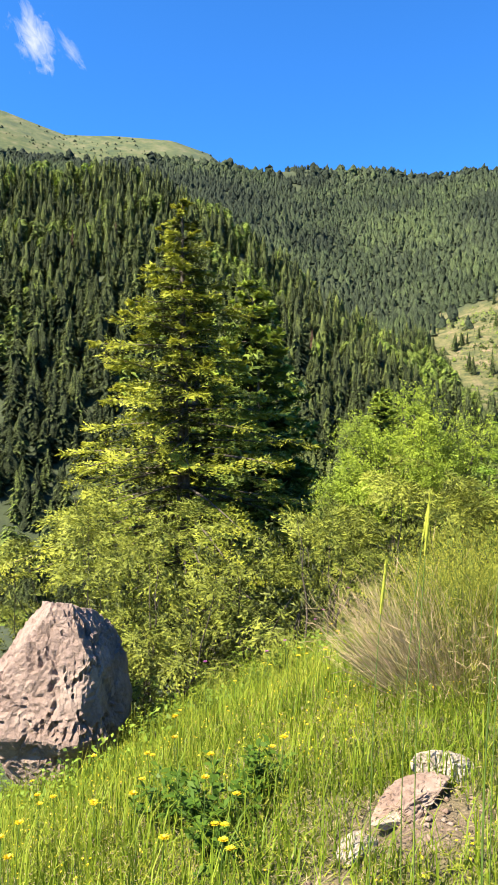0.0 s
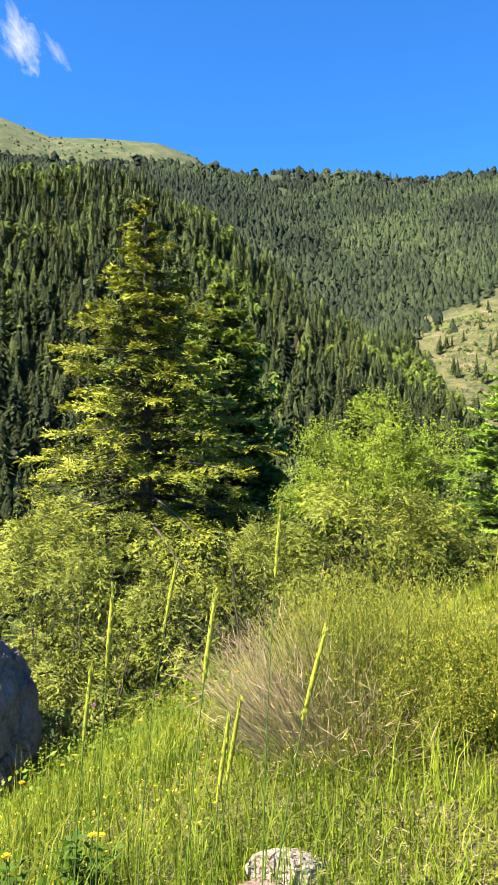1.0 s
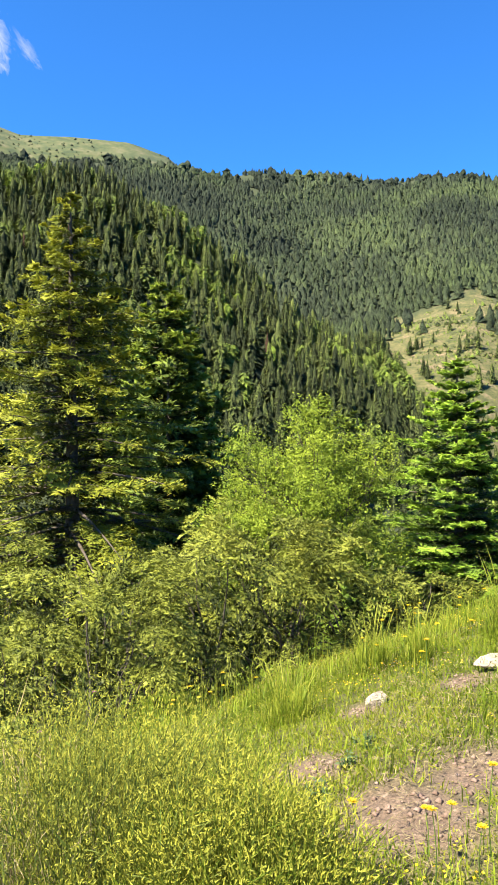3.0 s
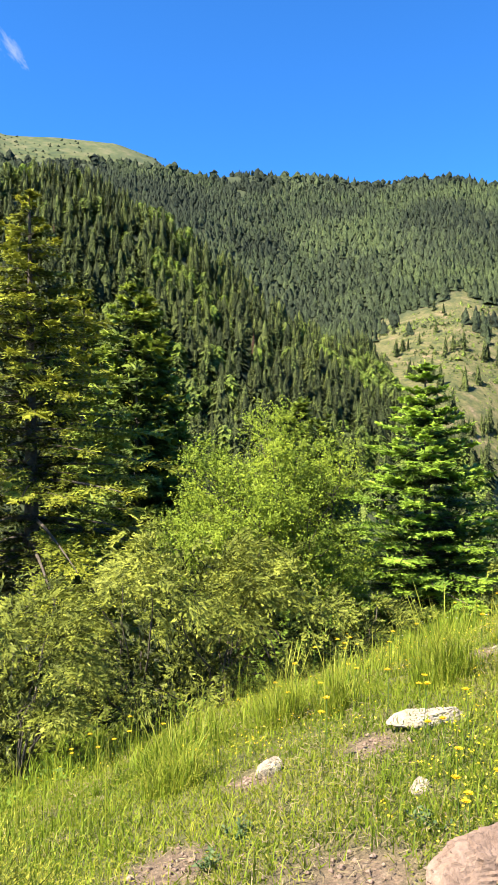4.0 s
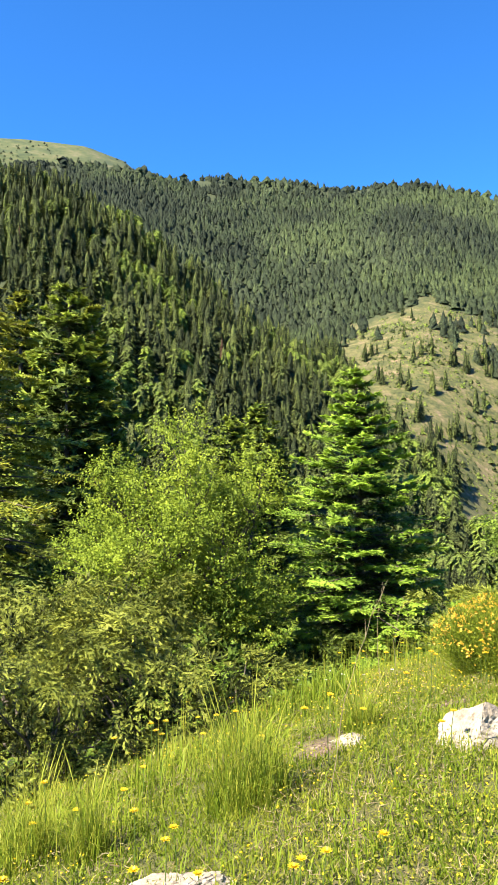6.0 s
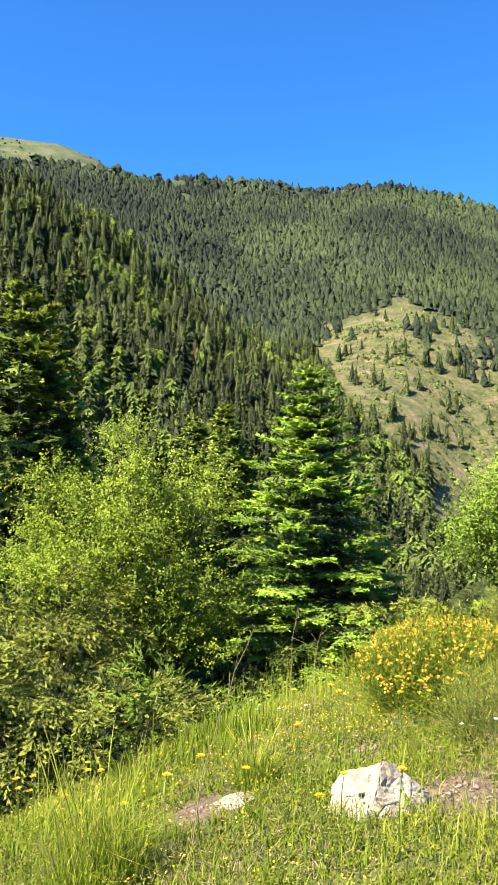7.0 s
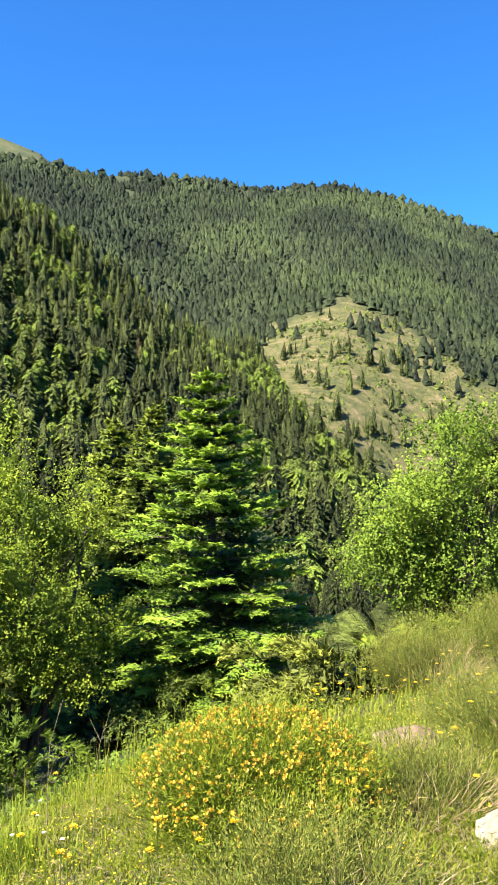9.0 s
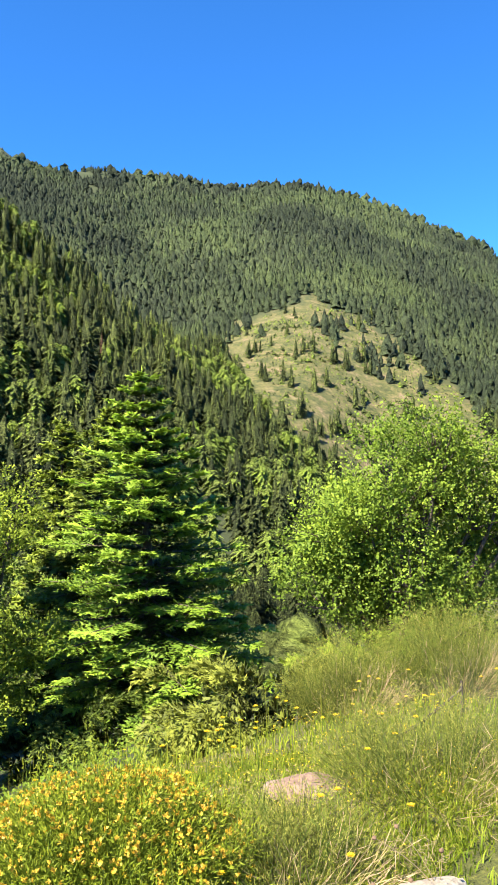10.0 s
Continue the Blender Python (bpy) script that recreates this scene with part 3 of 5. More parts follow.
# fewer leafy trees among the firs of the lower west slope; its shade is put into the tint
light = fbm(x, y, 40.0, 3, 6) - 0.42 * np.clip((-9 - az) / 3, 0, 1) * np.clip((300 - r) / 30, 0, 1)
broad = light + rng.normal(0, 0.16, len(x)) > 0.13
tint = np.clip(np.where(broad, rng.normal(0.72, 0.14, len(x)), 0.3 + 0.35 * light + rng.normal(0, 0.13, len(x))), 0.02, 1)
tall = rng.uniform(7, 18, len(x)) * np.where(broad, 0.7, 1.0) * np.clip(r / 190, 0.45, 1)
close = r < 150
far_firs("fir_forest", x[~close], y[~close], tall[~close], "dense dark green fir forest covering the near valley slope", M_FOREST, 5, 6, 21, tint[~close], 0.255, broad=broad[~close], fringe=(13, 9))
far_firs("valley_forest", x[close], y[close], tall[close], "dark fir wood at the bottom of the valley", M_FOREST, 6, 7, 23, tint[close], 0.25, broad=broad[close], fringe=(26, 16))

rng2 = np.random.default_rng(13)
x, y = scatter(rng2, -21, 37, 23, 85, 1.5)
far_firs("undergrowth", x, y, rng2.uniform(0.7, 1.9, len(x)), "low green bushes covering the slope under the trees", M_FOREST, 3, 7, 24, rng2.uniform(0.2, 0.8, len(x)), 0.75)

x, y = scatter(rng, -20.5, 36, 475, 1112, 6.3)
az, el, r = sight(x, y)
clear = fbm(x, y, 60.0, 3, 9)
knot = fbm(x, y, 38.0, 3, 51) > 0.3
keep = (~scree_mask(x, y) | (knot & (rng.uniform(size=len(x)) < 0.6))) & (clear < 0.75) & ((r > 1000) | (r > elevations(az)[6] + 12))
keep &= np.hypot((az - 3.4) / 0.55, (el - 18.75) / 0.3) > 0.7 + 0.6 * fbm(x, y, 14.0, 2, 77)
keep &= (r > 1000) | (el > elevations(az)[0] + 0.6) | (az > 7)
keep &= (r < 1050) | (fbm(x, y, 28.0, 3, 35) > -0.22)
x, y, r = x[keep], y[keep], r[keep]
tint = np.clip(0.36 + 1.0 * fbm(x, y, 110.0, 4, 12) + rng.normal(0, 0.13, len(x)), 0.02, 1)
old = (r > 1050) & (rng.uniform(size=len(x)) < 0.16)
tall = rng.uniform(8, 14, len(x)) * np.where(old, rng.uniform(0.95, 1.4, len(x)), np.where(r > 1050, rng.uniform(0.35, 1.0, len(x)), 1.0))
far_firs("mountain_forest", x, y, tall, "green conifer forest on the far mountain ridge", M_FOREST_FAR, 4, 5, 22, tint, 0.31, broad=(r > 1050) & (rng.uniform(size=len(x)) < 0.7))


def at_sight(az, el, r0, r1):
    """The place on the land between two ranges that is seen in that direction."""
    r = np.linspace(r0, r1, 400)
    x, y = CX + r * math.sin(radians(az)), CY + r * math.cos(radians(az))
    k = int(np.argmin(np.abs(sight(x, y)[1] - el)))
    return x[k], y[k]


# single trees and tufts on the scree slope, dead firs in the forest
SCREE_TREES = ((18.1, 8.4, 1), (19.2, 6.9, 2), (20.1, 7.1, 1), (16.9, 7.6, 1), (16.1, 7.2, 3), (14.8, 6.9, 2), (14.0, 5.8, 1), (17.8, 5.0, 1), (18.4, 4.5, 1), (14.5, 5.2, 2), (16.3, 5.2, 4), (20.3, 4.3, 2), (21.2, 4.5, 3), (21.7, 6.4, 4), (22.7, 5.8, 5), (23.6, 6.3, 4), (24.5, 5.4, 2), (23.2, 2.8, 1), (23.8, 3.0, 1), (26.1, 4.6, 1), (25.9, 1.8, 2), (27.0, 1.8, 4), (27.9, 1.9, 2), (23.8, 0.4, 2), (22.5, 0.7, 1), (19.3, 2.4, 4), (20.4, 0.8, 3), (21.8, 1.0, 3), (24.4, 9.3, 2), (23.2, 8.6, 3), (29.3, 4.4, 2), (18.5, 10.0, 2))
k = 0
for az, el, count in SCREE_TREES:
    for _ in range(count):
        tx, ty = at_sight(az + rng.normal(0, 0.28) * (count > 1), el + rng.normal(0, 0.12) * (count > 1), 330, 640)
        ob = far_firs("lone_fir", np.array([tx]), np.array([ty]), [rng.uniform(7.5, 14.0)], "lone dark fir standing on the dry scree slope" if count == 1 else "dark fir in a small group on the scree slope", M_FOREST, 6, 7, 400 + k, np.array([rng.uniform(0.1, 0.5)]), 0.2, fringe=(12, 10))
        tagged(ob, category="tree", group="firs on the scree", kind="thing")
        k += 1
for k, (az, el, h) in enumerate(((4.3, 5.6, 17.0), (-10.7, 14.2, 14.0), (-13.9, 14.0, 11.0), (8.6, 8.2, 10.0))):
    tx, ty = at_sight(az, el, 200, 470)
    ob = far_firs("dead_fir", np.array([tx]), np.array([ty]), [h], "dead reddish-brown fir among the green forest", M_DEAD, 6, 6, 440 + k, np.array([0.5]), 0.13, fringe=(12, 9))
    tagged(ob, category="tree", group="dead firs", kind="thing")
x, y = scatter(rng, -20, -1, 1420, 1745, 17.0)
keep = fbm(x, y, 60.0, 3, 91) > 0.0
ob = far_firs("alpine_shrubs", x[keep], y[keep], rng.uniform(2.0, 5.0, keep.sum()), "dark low bushes dotted over the alpine pasture", M_FOREST_FAR, 3, 5, 461, rng.uniform(0.0, 0.6, keep.sum()), 0.7)
tagged(ob, category="shrubs")
x, y = scatter(rng, 11, 36, 320, 650, 2.1)
keep = scree_mask(x, y) & (fbm(x, y, 25.0, 3, 33) > -0.22)
x, y = x[keep], y[keep]
ob = far_firs("scree_shrubs", x, y, rng.uniform(0.3, 1.5, len(x)) * np.where(rng.uniform(size=len(x)) < 0.07, 2.4, 1.0), "low green shrubs and tufts on the scree slope", M_FOREST, 2, 4, 460, rng.uniform(0.0, 0.8, len(x)), 0.7)
tagged(ob, category="shrubs")


# ---- trees ----
def twig_needles(start, way, length, flat, count, size, width, tint, rng, spread=0.65):
    """Needles in two rows along each of many twigs; flat is the normal of a twig's plane."""
    n = len(start)
    q = (np.arange(count) + 0.6) / count
    p = start[:, None] + way[:, None] * (length[:, None] * q)[..., None]
    side = unit(np.cross(way, flat))
    sets = []
    for sgn in (-1, 1):
        u = way[:, None] * (1.2 - 0.7 * spread) + sgn * side[:, None] * spread + rng.normal(0, 0.14, (n, count, 3))
        u = unit(u).reshape(-1, 3)
        nr = np.repeat(flat, count, 0) + rng.normal(0, 0.25, (n * count, 3))
        size_n = (np.repeat(size, count) if np.ndim(size) else size) * rng.uniform(0.75, 1.25, n * count)
        t = (tint[:, None] + 0.22 * (q[None] - 0.5)).reshape(-1) + rng.normal(0, 0.05, n * count)
        sets.append(needles_of(p.reshape(-1, 3), u, nr, size_n, size_n * width, t))
    return joined(sets)


def fir_tree(place, tall, radius, label, seed, mat, whorls, per=7, gap=0.085, needles=5, size=0.07, shape=0.85, sag=0.15, ragged=0.2, low=0.06, young=0.75, wild=1.0, group="fir trees"):
    rng = np.random.default_rng(seed)
    ob = root("fir_tree", place, label, "tree", group)
    lean = rng.normal(0, 0.01, 2)
    zs = np.linspace(0, tall * 0.985, 14)
    stem = np.stack([lean[0] * zs, lean[1] * zs, zs], -1)
    base = 0.018 * tall + 0.02
    part("trunk", mesh_of("trunk", *(lambda s: (s[0], [s[1]]))(tube(stem, base * (1 - zs / tall) ** 0.9 + 0.008, 8)), M_BARK, smooth=True), ob)
    limbs, st, wy, ln, fl, tn = [], [], [], [], [], []
    for k in range(whorls):
        f = low + (1 - low) * ((k + rng.uniform(-0.2, 0.2)) / whorls)
        z = tall * min(f, 0.985)
        reach = radius * ((1 - f) ** shape) + 0.05
        n_b = per if f < 0.85 else max(4, per - 2)
        turn = rng.uniform(0, 7)
        for b in range(n_b):
            a = turn + 2 * math.pi * b / n_b + rng.normal(0, 0.22)
            length = max(0.12, reach * (1 + rng.normal(0, ragged)))
            rise = (0.55 * f - sag) + rng.normal(0, 0.13 * wild)
            out = np.array([math.cos(a), math.sin(a), 0.0])
            up = np.array([0.0, 0.0, 1.0])
            us = np.linspace(0, 1, 7)
            axis = np.array([lean[0] * z, lean[1] * z, z + rng.normal(0, 0.22 * wild * tall / whorls)]) + length * (us[:, None] * out + (rise * us - 0.9 * sag * us ** 2 + 0.06 * us ** 3)[:, None] * up)
            limbs.append(tube(axis, (0.004 + 0.014 * length) * (1 - 0.85 * us), 4))
            m = max(5, int(length / gap))
            u = np.sort(rng.uniform(0.03, 1.0, m)) ** 0.8
            at = np.stack([np.interp(u, us, axis[:, c]) for c in range(3)], -1)
            along = unit(np.stack([np.interp(np.minimum(u + 0.05, 1), us, axis[:, c]) for c in range(3)], -1) - np.stack([np.interp(u - 0.05, us, axis[:, c]) for c in range(3)], -1))
            across = unit(np.cross(along, up))
            for sgn in (-1, 1):
                w = unit(along * 0.72 + sgn * across * 0.75 + up * rng.normal(-0.08, 0.34 * wild, (m, 1)) + rng.normal(0, 0.08, (m, 3)))
                l = np.clip(0.42 * length * (1.12 - u) ** 0.8, 0.07, 0.55) * rng.uniform(0.7, 1.2, m)
                st.append(at), wy.append(w), ln.append(l)
                fl.append(unit(np.cross(w, np.cross(up, w)) + rng.normal(0, 0.4, (m, 3))))
                # young tips are lighter; inner needles are darkened as well, shade put into the tint
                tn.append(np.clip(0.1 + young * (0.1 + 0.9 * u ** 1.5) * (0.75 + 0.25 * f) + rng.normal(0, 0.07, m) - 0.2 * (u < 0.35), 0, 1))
            st.append(axis[-2:-1]), wy.append(unit(axis[-1:] - axis[-2:-1])), ln.append(np.array([length * 0.2 + 0.05]))
            fl.append(np.array([[0, 0, 1.0]])), tn.append(np.array([young]))
    # leader
    st.append(np.repeat(stem[-1:] - [[0, 0, 0.25]], 3, 0)), wy.append(unit(np.array([[0, 0, 1.0], [0.25, 0.1, 1], [-0.2, 0.15, 1]]))), ln.append(np.array([0.35, 0.2, 0.2]))
    fl.append(np.array([[1.0, 0, 0], [0, 1.0, 0], [0.7, 0.7, 0]])), tn.append(np.full(3, young))
    st, wy, ln, fl, tn = (np.concatenate(q) for q in (st, wy, ln, fl, tn))
    v, f, t = joined(limbs)
    tagged(part("branchwork", mesh_of("branchwork", v, f, M_BARK), ob), kind="stuff")
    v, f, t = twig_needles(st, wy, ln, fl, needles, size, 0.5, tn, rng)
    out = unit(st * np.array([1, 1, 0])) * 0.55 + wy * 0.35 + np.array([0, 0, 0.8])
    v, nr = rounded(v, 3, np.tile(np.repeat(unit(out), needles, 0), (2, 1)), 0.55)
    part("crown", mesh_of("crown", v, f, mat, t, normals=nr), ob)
    return ob


def on_ground(x, y, sink=0.05):
    return (x, y, float(height(np.array([x]), np.array([y]))[0]) - sink)


def fir_to(x, y, top, radius, label, seed, mat, whorls, **more):
    p = on_ground(x, y)
    return fir_tree(p, top - p[2], radius, label, seed, mat, whorls, **more)


def lumps_to_sprays(rng, lumps, per_area, up_bias, inner=0.25):
    """Places and ways of sprays over the outsides of many ellipsoid lumps (x, y, z, rx, ry, rz)."""
    ps, us, outs, moods = [], [], [], []
    for (x, y, z, rx, ry, rz) in lumps:
        n = max(6, int(per_area * 4 * math.pi * ((rx * ry) ** 1.6 / 3 + (rx * rz) ** 1.6 / 3 + (ry * rz) ** 1.6 / 3) ** (1 / 1.6)))
        w = ways(rng, n)
        shell = 1 - inner * rng.uniform(0, 1, (n, 1)) ** 1.5
        ps.append(np.array([x, y, z]) + w * np.array([rx, ry, rz]) * shell)
        us.append(unit(w + np.array([0, 0, up_bias]) + rng.normal(0, 0.35, (n, 3))))
        outs.append(unit(w / np.array([rx, ry, rz]) + np.array([0, 0, 0.3 / rz])))
        moods.append(np.full(n, rng.normal(0, 0.16)))
    return np.concatenate(ps), np.concatenate(us), np.concatenate(outs), np.concatenate(moods)


def limbs_to(rng, targets, foot, radius, bend=0.25):
    """Limbs from a foot to each of the targets."""
    sets = []
    for g in targets:
        u = np.linspace(0, 1, 8)[:, None]
        g = np.asarray(g)
        mid = foot + (g - foot) * 0.5 + rng.normal(0, bend * np.linalg.norm(g - foot) * 0.3, 3)
        line = foot * (1 - u) ** 2 + mid * 2 * u * (1 - u) + g * u ** 2 + rng.normal(0, 0.02, (8, 3))
        line[0] = foot
        sets.append(tube(line, radius * (1 - 0.85 * u[:, 0]), 5))
    return joined(sets)


def bush(name, category, place, lumps, label, seed, mat, sprays, twigs, needles, size, width, young=0.55, limb=0.03, group="", droop=0.25, floor=0.03):
    """A bush of sprays: each a short axis with side twigs that carry small needles or leaves. Lumps are local to place."""
    rng = np.random.default_rng(seed)
    ob = root(name, place, label, category, group)
    p, u, out, lump_mood, reach = sprays
    g = height(p[:, 0] + place[0], p[:, 1] + place[1]) - place[2]
    ok = p[:, 2] > g + floor
    p, u, out, lump_mood, reach = p[ok], u[ok], out[ok], lump_mood[ok], reach[ok]
    # hollows between the pads of boughs show the inside, darkened by its tint to look shaded
    pad = fbm(p[:, 0] + place[0] + 0.6 * p[:, 1], p[:, 2] * 1.5 - 0.5 * p[:, 1], 0.36 * np.median(reach) / 0.17, 2, seed + 3)
    ok = (pad > -0.3) | (lump_mood < -0.45)
    p, u, out, lump_mood, reach = p[ok], u[ok], out[ok], lump_mood[ok], reach[ok]
    n = len(p)
    length = reach * rng.uniform(0.6, 1.3, n)
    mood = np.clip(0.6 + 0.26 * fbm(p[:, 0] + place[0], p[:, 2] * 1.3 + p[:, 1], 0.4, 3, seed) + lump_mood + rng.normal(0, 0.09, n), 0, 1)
    st, wy, ln, tn = [], [], [], []
    axis_side = unit(np.cross(u, ways(rng, n)))
    axis_up = np.cross(axis_side, u)
    for k in range(twigs):
        q = (k + 0.5) / twigs
        at = p + u * (length * q)[:, None] - np.array([0, 0, 1]) * (droop * length * q * q)[:, None]
        ang = k * 2.4 + rng.uniform(0, 6.3, n) * 0.15
        rad = axis_side * np.cos(ang)[:, None] + axis_up * np.sin(ang)[:, None]
        wy.append(unit(u * 1.0 + rad * 0.5 + rng.normal(0, 0.1, (n, 3))))
        st.append(at), ln.append(length * 0.5 * (1.15 - 0.7 * q) * rng.uniform(0.7, 1.2, n))
        # spray bases darker than tips: young growth, strengthened by shade in the tint
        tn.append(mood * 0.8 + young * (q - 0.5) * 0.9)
    st, wy, ln, tn = (np.concatenate(a) for a in (st, wy, ln, tn))
    fl = unit(np.cross(wy, ways(rng, len(wy))))
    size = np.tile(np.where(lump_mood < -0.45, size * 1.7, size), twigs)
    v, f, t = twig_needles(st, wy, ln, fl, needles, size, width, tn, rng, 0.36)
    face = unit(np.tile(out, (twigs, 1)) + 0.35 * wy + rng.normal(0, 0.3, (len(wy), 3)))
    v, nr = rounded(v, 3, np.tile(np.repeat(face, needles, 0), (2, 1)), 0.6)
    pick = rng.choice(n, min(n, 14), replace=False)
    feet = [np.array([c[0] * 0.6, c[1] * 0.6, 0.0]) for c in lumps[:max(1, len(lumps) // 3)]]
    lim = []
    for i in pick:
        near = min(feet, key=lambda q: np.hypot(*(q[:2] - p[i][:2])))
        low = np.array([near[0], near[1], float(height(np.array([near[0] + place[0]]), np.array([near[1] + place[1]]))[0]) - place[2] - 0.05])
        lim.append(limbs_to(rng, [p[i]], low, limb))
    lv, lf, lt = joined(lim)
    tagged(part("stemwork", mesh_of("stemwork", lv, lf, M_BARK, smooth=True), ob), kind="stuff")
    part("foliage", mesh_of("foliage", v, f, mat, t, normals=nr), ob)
    return ob


def leafy_tree(place, lumps, label, seed, count, size, mat=None, twig=0.28, trunk_r=0.07, stems=3):
    """A broad-leaved tree: several stems, limbs into each lump, twigs with leaves."""
    rng = np.random.default_rng(seed)
    ob = root("broadleaf_tree", place, label, "tree", "broadleaf trees")
    sets = []
    for k in range(stems):
        foot = np.array([rng.normal(0, 0.12), rng.normal(0, 0.12), 0.0])
        for c in lumps[k::stems]:
            sets.append(limbs_to(rng, [np.array(c[:3])], foot, trunk_r))
            tips = np.array(c[:3]) + ways(rng, 7) * np.array(c[3:]) * 0.85
            sets.append(limbs_to(rng, tips, np.array(c[:3]) * 0.82 + foot * 0.18, trunk_r * 0.3))
    v, f, t = joined(sets)
    tagged(part("branchwork", mesh_of("branchwork", v, f, M_BARK, smooth=True), ob), kind="stuff")
    # smaller clumps over each lump, so that the crown breaks into lit heads and shaded gaps
    small = []
    for c in lumps:
        for w in ways(rng, 9):
            r = rng.uniform(0.4, 0.62)
            small.append((c[0] + w[0] * c[3] * 0.72, c[1] + w[1] * c[4] * 0.72, c[2] + w[2] * c[5] * 0.72, c[3] * r, c[4] * r, c[5] * r * 0.85))
    lumps = small
    area = sum((c[3] * c[4] * c[5]) ** (2 / 3) for c in lumps)
    p, u, out, lump_mood = lumps_to_sprays(rng, lumps, count / 12.0 / (area * 4 * math.pi), 0.25, 0.6)
    ok = (p[:, 2] > 0.1) & (rng.uniform(size=len(p)) > 0.5 * np.clip(u[:, 1], 0, 1))
    p, u, out, lump_mood = p[ok], u[ok], out[ok], lump_mood[ok]
    n, per = len(p), 12
    q = rng.uniform(0, 1, (n, per))
    length = twig * rng.uniform(0.6, 1.3, n)
    at = p[:, None] + u[:, None] * (length[:, None] * q)[..., None] + rng.normal(0, 0.02, (n, per, 3))
    way = unit(u[:, None] * 0.5 + rng.normal(0, 0.7, (n, per, 3)))
    nr = unit(np.array([-0.35, -0.2, 0.8]) + rng.normal(0, 0.5, (n * per, 3)))
    mood = np.clip(0.45 + 0.3 * fbm(p[:, 0], p[:, 2] + p[:, 1] * 0.7, 0.8, 3, seed) + lump_mood + rng.normal(0, 0.08, n), 0, 1)
    tint = np.repeat(mood, per) + (q.reshape(-1) - 0.5) * 0.3 + rng.normal(0, 0.08, n * per)
    s = size * rng.uniform(0.6, 1.25, n * per)
    v, f, t = leaves(at.reshape(-1, 3), way.reshape(-1, 3), nr, s, s * 0.78, tint, 0.08)
    v, nr = rounded(v, 4, np.repeat(out, per, 0), 0.5)
    part("crown", mesh_of("crown", v, [f], mat or M_LEAF, t, normals=nr), ob)
    return ob


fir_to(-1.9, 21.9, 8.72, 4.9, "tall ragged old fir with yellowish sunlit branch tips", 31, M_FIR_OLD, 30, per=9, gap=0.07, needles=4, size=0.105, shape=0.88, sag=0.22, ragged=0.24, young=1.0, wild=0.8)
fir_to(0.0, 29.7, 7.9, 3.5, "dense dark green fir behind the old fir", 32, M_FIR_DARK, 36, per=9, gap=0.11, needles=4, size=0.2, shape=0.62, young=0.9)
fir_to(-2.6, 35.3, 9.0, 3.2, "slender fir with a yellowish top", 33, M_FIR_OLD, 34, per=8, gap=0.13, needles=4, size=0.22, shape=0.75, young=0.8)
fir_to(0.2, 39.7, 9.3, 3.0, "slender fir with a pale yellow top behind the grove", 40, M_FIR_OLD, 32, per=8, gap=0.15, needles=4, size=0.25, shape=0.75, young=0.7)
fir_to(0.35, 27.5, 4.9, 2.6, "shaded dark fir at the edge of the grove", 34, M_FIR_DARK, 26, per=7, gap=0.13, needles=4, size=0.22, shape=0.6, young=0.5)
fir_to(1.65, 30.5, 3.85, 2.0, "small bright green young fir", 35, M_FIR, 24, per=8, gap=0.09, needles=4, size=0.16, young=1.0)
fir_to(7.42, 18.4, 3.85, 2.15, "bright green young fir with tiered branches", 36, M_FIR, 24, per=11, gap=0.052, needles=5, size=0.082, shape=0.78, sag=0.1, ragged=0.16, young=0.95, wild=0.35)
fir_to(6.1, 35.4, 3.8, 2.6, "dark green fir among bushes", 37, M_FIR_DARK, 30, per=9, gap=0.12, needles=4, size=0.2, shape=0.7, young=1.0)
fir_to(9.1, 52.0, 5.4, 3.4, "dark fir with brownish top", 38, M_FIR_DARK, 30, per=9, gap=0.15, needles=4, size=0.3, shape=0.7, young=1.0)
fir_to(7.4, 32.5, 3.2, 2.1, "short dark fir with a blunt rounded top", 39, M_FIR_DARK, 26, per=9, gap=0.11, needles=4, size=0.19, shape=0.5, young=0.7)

def crown_lumps(seed, n, centre, size, low, high):
    """Heads of foliage spread unevenly over an ovoid crown, smaller towards its top."""
    rng = np.random.default_rng(seed)
    out = []
    for w in ways(rng, n):
        p = np.array(centre) + w * np.array(size) * rng.uniform(0.45, 1.0)
        k = rng.uniform(low, high) * (1 - 0.3 * max(0.0, w[2]))
        out.append((*p, k, k * 0.9, k * rng.uniform(0.6, 0.95)))
    return out


leafy_tree(on_ground(3.9, 17.2), crown_lumps(411, 32, (-0.2, -0.2, 2.95), (2.0, 1.2, 1.9), 0.5, 0.85) + [(-0.1, 0, 5.0, 0.5, 0.5, 0.6), (-1.3, 0, 4.3, 0.55, 0.5, 0.6), (1.3, 0, 4.4, 0.5, 0.5, 0.6)], "light green leafy tree standing among junipers", 41, 128000, 0.042)
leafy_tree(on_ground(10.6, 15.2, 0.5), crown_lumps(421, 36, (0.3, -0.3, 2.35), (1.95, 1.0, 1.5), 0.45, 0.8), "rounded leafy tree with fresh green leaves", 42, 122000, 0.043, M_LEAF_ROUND)


